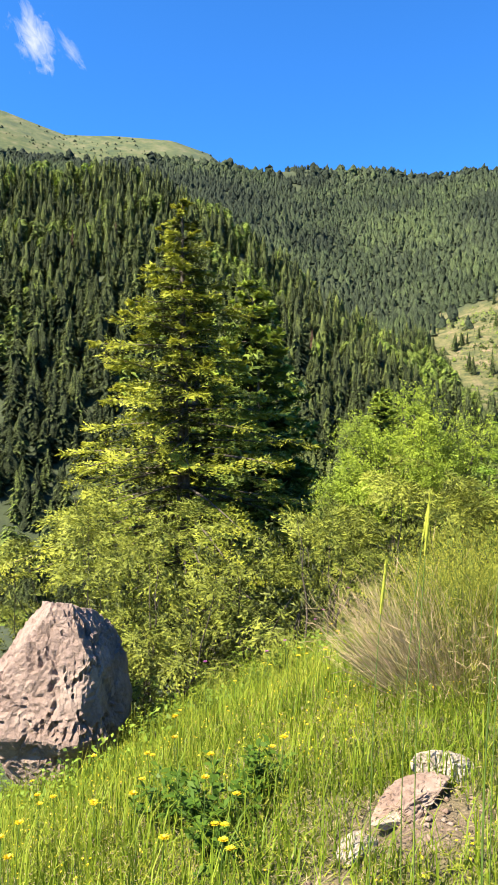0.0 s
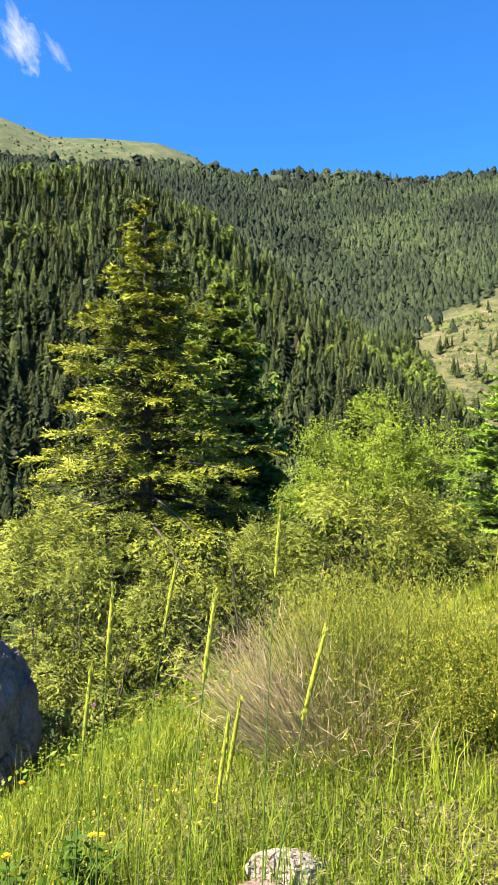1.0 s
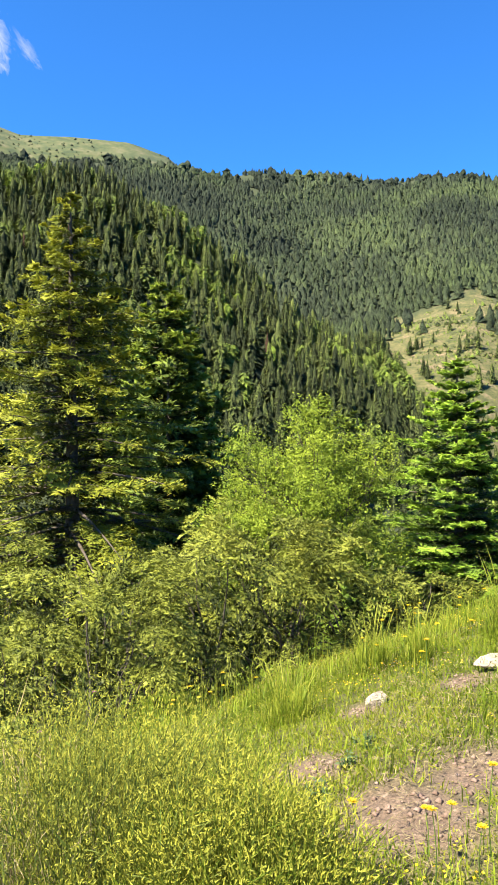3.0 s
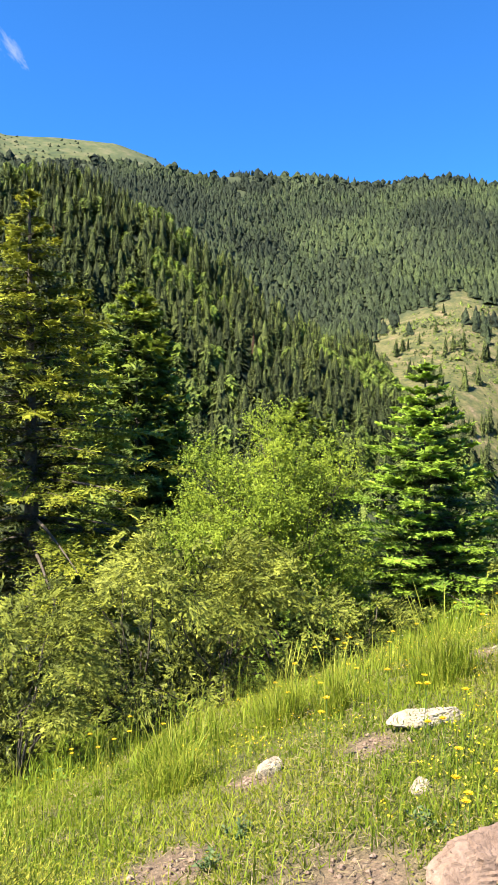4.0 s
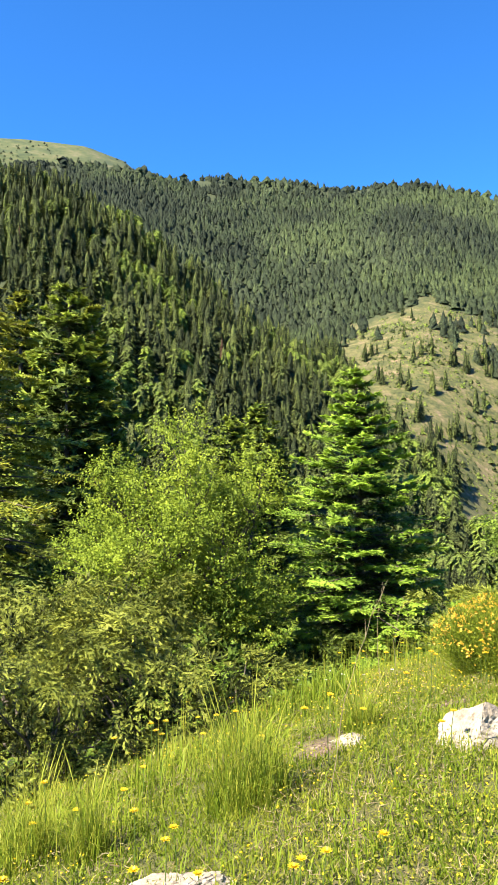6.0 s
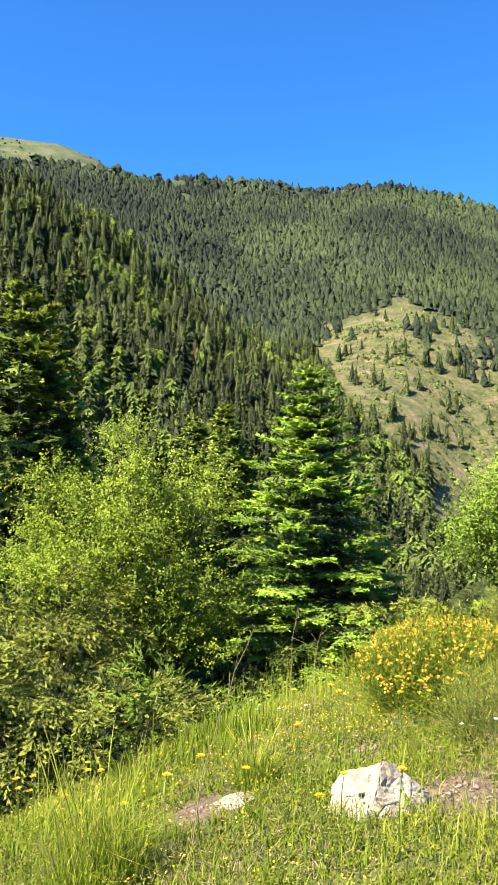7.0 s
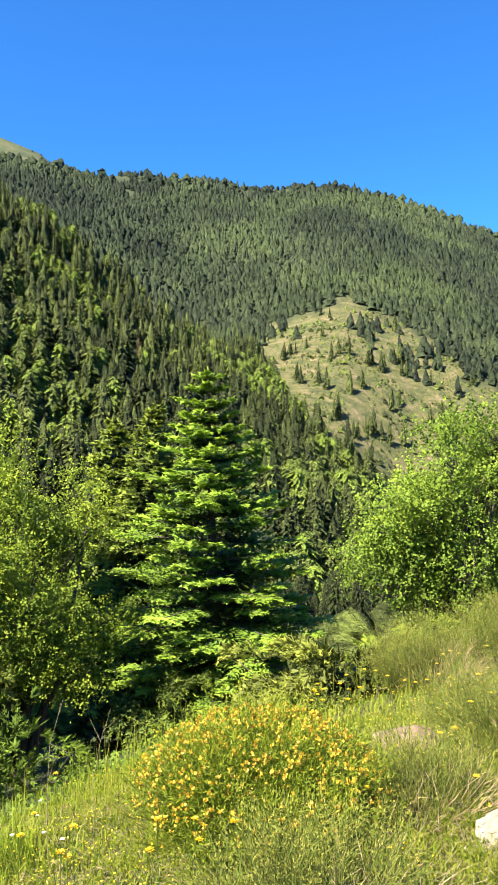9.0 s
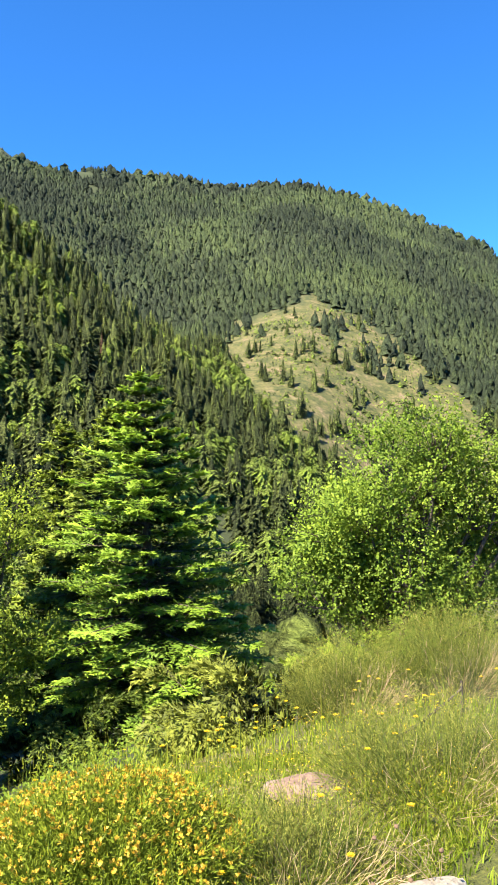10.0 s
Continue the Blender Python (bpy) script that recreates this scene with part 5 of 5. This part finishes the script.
def turf_of(rng, x, y):
    n = len(x)
    u = unit(rng.normal(0, 0.55, (n, 3)) * np.array([1, 1, 0.2]) + np.array([0, 0, 1.0]))
    return needles_of(np.stack([x, y, height(x, y) - 0.005], -1), u, unit(rng.normal(0, 1, (n, 3)) * np.array([1, 1, 0.1])), rng.uniform(0.025, 0.085, n) * (1 + 0.5 * fbm(x, y, 0.5, 2, 28)), rng.uniform(0.004, 0.009, n), np.clip(0.45 + 0.4 * fbm(x, y, 0.5, 3, 29) + rng.normal(0, 0.16, n), 0, 1))


rng_back = np.random.default_rng(102)
v, f, t = joined([turf_of(rng, x, y), turf_of(rng_back, *meadow_points(rng_back, 26000, -3.5, 1.0, -2.0, 13.5))])
tagged(new("turf", mesh_of("turf", v, f, M_GRASS, t)), "short dense green turf on the meadow", "grass", kind="stuff")

# straw and dead bits lying between the herbs
x, y = meadow_points(rng, 60000, 1.0, 5.0, 0.5, 12.5, 1.2)
keep = fbm(x, y, 0.5, 3, 71) > -0.1
x, y = x[keep], y[keep]
n = len(x)
u = unit(rng.normal(0, 1, (n, 3)) * np.array([1, 1, 0.35]) + np.array([0, 0, 0.12]))
v, f, t = needles_of(np.stack([x, y, height(x, y) + rng.uniform(0.004, 0.07, n)], -1), u, unit(np.array([0, 0, 1.0]) + rng.normal(0, 0.4, (n, 3))), rng.uniform(0.02, 0.07, n), 0.004, rng.uniform(0.2, 1.0, n))
tagged(new("dead_straw", mesh_of("dead_straw", v, [f], M_DRY, t)), "dead straw and dry stems lying in the meadow", "straw", kind="stuff")

# thick tufts of fresh tall grass
def grass_tuft(x0, y0, r, tall, seed):
    rng = np.random.default_rng(seed)
    n = int(620 * r / 0.2)
    a, q = rng.uniform(0, 6.3, n), r * np.sqrt(rng.uniform(0, 1, n))
    x, y = x0 + q * np.cos(a), y0 + q * np.sin(a)
    v, f, t = blades(x, y, tall * rng.uniform(0.5, 1.15, n) * (1.1 - 0.5 * (q / r) ** 2), rng.uniform(0.0025, 0.005, n), rng.uniform(0.15, 1.1, n), rng, np.clip(0.6 + rng.normal(0, 0.2, n), 0, 1))
    p = np.array(on_ground(x0, y0, 0))
    ob = root("grass_tuft", p, "thick tuft of tall fresh green grass on the meadow", "grass tuft", "grass tufts")
    tagged(part("grass_clump", mesh_of("grass_clump", v - p, f, M_GRASS, t), ob), kind="stuff")
    for _ in range(7):
        q, a = r * 0.6 * math.sqrt(rng.uniform(0, 1)), rng.uniform(0, 6.3)
        foot = np.array([q * math.cos(a), q * math.sin(a), -0.01])
        tip = foot + np.array([math.cos(a) * 0.12, math.sin(a) * 0.12, tall * rng.uniform(1.0, 1.35)])
        u = np.linspace(0, 1, 6)[:, None]
        line = foot + (tip - foot) * np.concatenate([u ** 2, u ** 2, u], 1)
        sv, sf, st = tube(line, np.array([0.0016, 0.0014, 0.0012, 0.0014, 0.0032, 0.0008]), 4)
        part("seed_stalk", mesh_of("seed_stalk", sv, [sf], M_EAR), ob, "thin yellow-green seed stalk")


for k, (gx, gy, gr, gt) in enumerate(((3.14, 6.74, 0.1, 0.38), (3.85, 6.85, 0.2, 0.5), (2.85, 6.95, 0.16, 0.42), (4.58, 7.6, 0.12, 0.26), (2.2, 6.3, 0.16, 0.32))):
    grass_tuft(gx, gy, gr, gt, 640 + k)

# ground ivy and ferns in the shade below the meadow's edge
x, y = meadow_points(rng, 26000, 4.6, 13.0, 2.0, 18.0)
keep = fbm(x, y, 1.2, 3, 83) > -0.15
x, y = x[keep], y[keep]
n = len(x)
u = unit(rng.normal(0, 1, (n, 3)) * np.array([1, 1, 0.4]) + np.array([0, 0, 0.35]))
v, f, t = leaves(np.stack([x, y, height(x, y) + rng.uniform(0.0, 0.3, n) * (0.5 + fbm(x, y, 0.8, 2, 84))], -1), u, unit(np.array([-0.2, -0.1, 1.0]) + rng.normal(0, 0.4, (n, 3))), rng.uniform(0.03, 0.075, n), 0.032, rng.uniform(0.0, 0.6, n), 0.1)
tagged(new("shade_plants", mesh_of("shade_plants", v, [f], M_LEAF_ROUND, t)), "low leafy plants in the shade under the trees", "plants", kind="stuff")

# loose chips on the bare soil
vs, fs, k = [], [], 0
for bx, by, br in BARE:
    for _ in range(int(170 * br)):
        cx, cy = bx + rng.normal(0, br * 0.5), by + rng.normal(0, br * 0.5)
        s = rng.uniform(0.005, 0.02)
        c = np.array([[1, 0, 0], [-1, 0.2, 0], [0, 1, 0.1], [0.1, -1, 0], [0, 0, 0.7], [0, 0, -0.5]]) * s * rng.uniform(0.6, 1.4, (6, 3))
        vs.append(c + [cx, cy, float(height(np.array([cx]), np.array([cy]))[0]) + 0.004])
        fs.append(np.array([[0, 2, 4], [2, 1, 4], [1, 3, 4], [3, 0, 4], [2, 0, 5], [1, 2, 5], [3, 1, 5], [0, 3, 5]]) + k)
        k += 6
tagged(new("gravel", mesh_of("gravel", np.concatenate(vs), [np.concatenate(fs)], M_BROWN)), "loose pinkish limestone chips on bare soil", "gravel", kind="stuff")


# ---- flowers and grass stalks ----
def flower(name, place, tall, petals, head, mat, label, category, group, seed):
    rng = np.random.default_rng(seed)
    ob = root(name, place, label, category, group)
    u = np.linspace(0, 1, 6)[:, None]
    line = np.array([0, 0, -0.02]) + u * np.array([0.06 * tall, 0.03 * tall, tall + 0.02]) + np.array([0.05 * tall, -0.04 * tall, 0]) * np.sin(u * 3.1)
    sv, sf, st = tube(line, np.linspace(0.0024, 0.0015, 6), 4)
    part("stem", mesh_of("stem", sv, [sf], M_STEM), ob)
    a = np.linspace(0, 2 * np.pi, petals, endpoint=False)
    rows = []
    for lift, size in ((0.25, 1.0), (0.7, 0.72)):
        w = unit(np.stack([np.cos(a + lift), np.sin(a + lift), np.full(petals, lift)], -1) + rng.normal(0, 0.1, (petals, 3)))
        rows.append(leaves(np.repeat(line[-1:], petals, 0), w, np.tile([0.1, 0, 1.0], (petals, 1)), head * size, head * size * 0.5, 0.5, 0.1))
    v, f, t = joined(rows)
    part("flower_head", mesh_of("flower_head", v, f, mat), ob)
    return ob


def strew(first, spots, rng, low=0.8, high=1.5):
    for fx, fy in spots:
        m = pose(*on_ground(fx, fy, 0), 0, 0, rng.uniform(0, 360))
        c = copy_thing(first, m)
        c.scale = (1, 1, rng.uniform(low, high))


rng = np.random.default_rng(202)
first = flower("yellow_flower", on_ground(1.55, 2.9, 0), 0.24, 11, 0.021, M_YELLOW, "yellow hawkbit flower on a thin stem in the meadow", "flower", "yellow flowers", 1)
px, py = meadow_points(rng, 900, 1.2, 5.0, 0.0, 14.0, 1.2)
keep = (fbm(px, py, 0.9, 2, 23) > 0.02) & (bare_mask(px, py) < 0.4)
strew(first, list(zip(px[keep], py[keep]))[:190], rng)
first = flower("white_daisy", on_ground(1.75, 3.0, 0), 0.17, 10, 0.015, M_WHITE, "small white daisy in short grass", "flower", "white daisies", 2)
strew(first, [(1.82 + rng.normal(0, 0.15), 2.95 + rng.normal(0, 0.2)) for _ in range(6)] + [(4.9 + rng.normal(0, 0.3), 9.3 + rng.normal(0, 0.4)) for _ in range(10)] + [(6.2 + rng.normal(0, 0.4), 7.0 + rng.normal(0, 0.3)) for _ in range(5)], rng)
first = flower("purple_thistle", on_ground(0.1, 5.3, 0), 0.42, 12, 0.02, M_PURPLE, "purple thistle flower in tall grass", "flower", "purple thistles", 3)
strew(first, [(0.55, 6.3), (0.62, 6.5), (-0.3, 5.6), (0.9, 6.9), (0.3, 5.9)], rng)


def stalk(place, tall, ear, lean, seed, label):
    """A tall thin stalk that bends over a little, with one slim spike of close-set spikelets."""
    rng = np.random.default_rng(seed)
    ob = root("grass_stalk", place, label, "grass stalk", "tall grass stalks")
    u = np.linspace(0, 1, 12)[:, None]
    bend = np.array([lean, rng.normal(0, 0.02)])
    line = np.concatenate([(u ** 3 - 1) * bend * tall, u * tall], 1)
    line[0, 2] -= 0.03
    v, f, t = tube(line, np.linspace(0.0018, 0.0009, 12), 4)
    part("stem", mesh_of("stem", v, [f], M_STEM), ob)
    d = unit(line[-1] - line[-2])
    q = np.linspace(0, 1, 9)
    spine = line[-1] - d * ear * (1 - q)[:, None]
    v, f, t = tube(spine, 0.0042 * np.sin(np.pi * (0.12 + 0.86 * q)) ** 0.6, 6)
    n = 130
    q = rng.uniform(0.02, 0.98, n)
    w = unit(d * 1.0 + unit(rng.normal(size=(n, 3))) * 0.22)
    ev, ef, et = leaves(line[-1] - d * (ear * (1 - q))[:, None] + unit(np.cross(d, ways(rng, n))) * 0.0036, w, unit(np.cross(w, ways(rng, n))), 0.009, 0.0022, 0.5, 0.1)
    ev, ef, et = joined([(v, f, t), (ev, ef, et)])
    part("ear", mesh_of("ear", ev, ef, M_EAR), ob, "yellow-green seed ear")
    return ob


for k, (sx, sy, top, lean) in enumerate(((0.43, 1.77, 1.38, 0.03), (0.51, 2.08, 1.37, 0.07), (0.60, 1.72, 1.38, 0.05), (0.72, 1.98, 1.50, 0.03), (0.77, 1.68, 1.33, 0.09), (0.62, 1.80, 1.16, 0.05), (0.64, 1.84, 1.17, 0.06), (0.36, 1.95, 1.2, 0.04))):
    px, py, pz = on_ground(sx, sy, 0)
    stalk((px, py, pz), top - pz, 0.15, lean, 300 + k, "tall green grass stalk with a slim seed ear")


# ---- dry stalks, sticks and weeds ----
def dry_stalk(x, y, top, label, seed, thick=0.0024):
    rng = np.random.default_rng(seed)
    p = on_ground(x, y, 0.01)
    ob = root("dry_stalk", p, label, "dry stalk", "dry stalks")
    g = np.array(top) - np.array(p)
    u = np.linspace(0, 1, 12)[:, None]
    line = u * g + np.sin(u * 3.1) * np.array([-0.04, 0.02, 0.03]) + rng.normal(0, 0.004, (12, 3))
    v, f, t = tube(line, np.linspace(thick, thick * 0.4, 12), 5)
    part("stem", mesh_of("stem", v, [f], M_STRAW, smooth=True), ob)
    for k in range(2):
        q = line[8 + k]
        w = unit(g + rng.normal(0, 0.45, 3)) * rng.uniform(0.08, 0.16)
        v, f, t = tube(q + u * w, np.linspace(thick * 0.6, thick * 0.25, 12), 4)
        part("side_twig", mesh_of("side_twig", v, [f], M_STRAW), ob)
    return ob


dry_stalk(4.18, 6.6, (4.45, 6.6, 1.54), "long dry straw-coloured stalk leaning over the meadow", 501)
dry_stalk(5.0, 8.6, (5.05, 8.7, 1.15), "thin dry stalk standing before the dark fir", 502, 0.002)
dry_stalk(5.2, 8.9, (5.3, 9.0, 1.0), "thin dry stalk standing in short grass", 503, 0.002)

ob = root("dead_branch", on_ground(8.33, 9.67, 0.03), "dark dead branch propped among the shrubs", "branch")
b0 = np.array(ob.matrix_world.translation)
for nm, pts in (("limb", ((7.86, 9.62, 0.64), (8.02, 9.64, 0.70), (8.21, 9.66, 0.80), (8.34, 9.67, 0.88))), ("upright", ((8.33, 9.67, 0.30), (8.32, 9.66, 0.55), (8.34, 9.67, 0.78), (8.335, 9.67, 0.93)))):
    q = np.array(pts) - b0
    if nm == "upright":
        q[0] = (0, 0, 0)
    v, f, t = tube(q, (0.007, 0.009, 0.010, 0.008), 6)
    part(nm, mesh_of(nm, v, [f], M_BARK, smooth=True), ob)


def seed_head_stalk(x, y, top, label, seed):
    rng = np.random.default_rng(seed)
    p = on_ground(x, y, 0.01)
    ob = root("seed_head_stalk", p, label, "dry stalk", "seed head stalks")
    g = np.array(top) - np.array(p)
    u = np.linspace(0, 1, 8)[:, None]
    line = u * g + np.sin(u * 3.1) * np.array([0.02, 0.0, 0.03])
    v, f, t = tube(line, np.linspace(0.0022, 0.0014, 8), 4)
    part("stem", mesh_of("stem", v, [f], M_STRAW), ob)
    bm = bmesh.new()
    bmesh.ops.create_icosphere(bm, subdivisions=2, radius=0.009)
    for q in bm.verts:
        q.co = q.co * rng.uniform(0.8, 1.2) + Vector(line[-1])
    me = bpy.data.meshes.new("seed_head")
    bm.to_mesh(me)
    bm.free()
    me.materials.append(M_SEED)
    part("seed_head", me, ob, "round brown seed head")
    return ob


for k, top in enumerate(((6.91, 7.88, 0.86), (6.98, 7.88, 0.80), (7.07, 7.9, 0.84), (6.85, 7.86, 0.74), (7.04, 7.95, 1.02), (6.95, 7.95, 0.99), (7.2, 7.9, 0.93))):
    seed_head_stalk(7.15 + 0.05 * (k % 3), 7.72 + 0.03 * k, top, "thin stalk with a round brown seed head", 520 + k)


def weed(x, y, radius, tall, label, seed, mat, leaf, n=260):
    """A leafy weed: a tuft of upright shoots with broad leaves."""
    rng = np.random.default_rng(seed)
    ob = root("leafy_weed", on_ground(x, y, 0.01), label, "plant", "leafy weeds")
    shoots = max(8, n // 18)
    a, q = rng.uniform(0, 6.3, shoots), np.sqrt(rng.uniform(0, 1, shoots))
    tip = np.stack([np.cos(a) * q * radius, np.sin(a) * q * radius, tall * (1 - 0.5 * q * q) * rng.uniform(0.7, 1.1, shoots)], -1)
    sets = [tube(np.linspace(0, 1, 5)[:, None] * np.array([g[0], g[1], g[2]]) * np.array([1, 1, 1]), np.linspace(0.003, 0.0012, 5), 4) for g in tip]
    v, f, t = joined(sets)
    tagged(part("stemwork", mesh_of("stemwork", v, f, M_STEM), ob), kind="stuff")
    i = rng.integers(0, shoots, n)
    u = rng.uniform(0.2, 1.0, n)
    w = unit(rng.normal(0, 1, (n, 3)) * np.array([1, 1, 0.4]) + np.array([0, 0, 0.3]))
    v, f, t = leaves(tip[i] * u[:, None], w, unit(np.array([-0.2, -0.2, 1.0]) + rng.normal(0, 0.4, (n, 3))), leaf * rng.uniform(0.6, 1.2, n), leaf * 0.42, 0.25 + 0.4 * u + rng.normal(0, 0.1, n), 0.12)
    part("foliage", mesh_of("foliage", v, [f], mat, t), ob)
    return ob


M_BLUISH = foliage("bluish_weed_leaves", (0.042, 0.08, 0.038), (0.09, 0.145, 0.066), (0.16, 0.21, 0.095), 0.3, 0.55)
M_DEEP = foliage("deep_green_weed_leaves", (0.025, 0.06, 0.010), (0.060, 0.12, 0.016), (0.12, 0.19, 0.024), 0.35, 0.45)
for k, (wx, wy, wr, wt, wn) in enumerate(((-0.15, 3.1, 0.22, 0.35, 420), (-0.35, 3.4, 0.2, 0.32, 340), (0.05, 3.35, 0.16, 0.3, 260), (-0.1, 2.75, 0.16, 0.22, 240))):
    weed(wx, wy, wr, wt, "deep green leafy weed in the bright grass", 540 + k, M_DEEP, 0.05, wn)
for k, (wx, wy) in enumerate(((3.62, 5.05), (3.85, 5.3), (2.35, 5.2), (2.5, 5.4), (3.2, 5.1), (3.95, 5.15), (2.2, 4.95))):
    weed(wx, wy, 0.09, 0.09, "small bluish-green weed in short grass", 560 + k, M_BLUISH, 0.026, 110)
for k, (wx, wy) in enumerate(((-0.7, 6.9), (-0.35, 6.75), (0.05, 6.9), (0.35, 7.1), (-0.95, 6.8))):
    weed(wx, wy, 0.24, 0.42, "bright green leafy nettle at the foot of the juniper", 580 + k, M_BROOM, 0.036, 420)

# specks of tiny clover flowers all over the meadow
rng = np.random.default_rng(303)
x, y = meadow_points(rng, 9000, 1.2, 6.0, 0.0, 14.0, 1.2)
keep = (fbm(x, y, 0.7, 3, 41) > 0.08) & (bare_mask(x, y) < 0.5)
x, y = x[keep], y[keep]
n = len(x)
z = height(x, y) + rng.uniform(0.04, 0.12, n) * (0.6 + 0.8 * lush(x, y))
sets = []
for k in range(2):
    u = unit(rng.normal(0, 1, (n, 3)) * np.array([1, 1, 0.5]))
    sets.append(leaves(np.stack([x, y, z], -1) - u * 0.006, u, unit(np.array([-0.3, -0.3, 1.0]) + rng.normal(0, 0.3, (n, 3))), rng.uniform(0.008, 0.016, n), 0.009, 0.5, 0.1))
v, f, t = joined(sets)
tagged(new("clover_flowers", mesh_of("clover_flowers", v, f, M_YELLOW)), "tiny yellow clover flowers dotted over the meadow", "flowers", kind="stuff")

# tall seeding grass along the foot of the thicket and about the meadow
x, y = meadow_points(rng, 2600, 2.4, 5.2, 0.5, 13.0, 0.9)
keep = (fbm(x, y, 0.8, 2, 43) > 0.0) & (rng.uniform(size=len(x)) < 0.8)
x, y = x[keep], y[keep]
n = len(x)
hh = rng.uniform(0.25, 0.6, n)
v, f, t = blades(x, y, hh, np.full(n, 0.0035), rng.uniform(0.05, 0.35, n), rng, rng.uniform(0.5, 1.0, n))
tagged(new("seeding_grass", mesh_of("seeding_grass", v, f, M_GRASS, t)), "thin tall seeding grass standing above the meadow", "grass", kind="stuff")
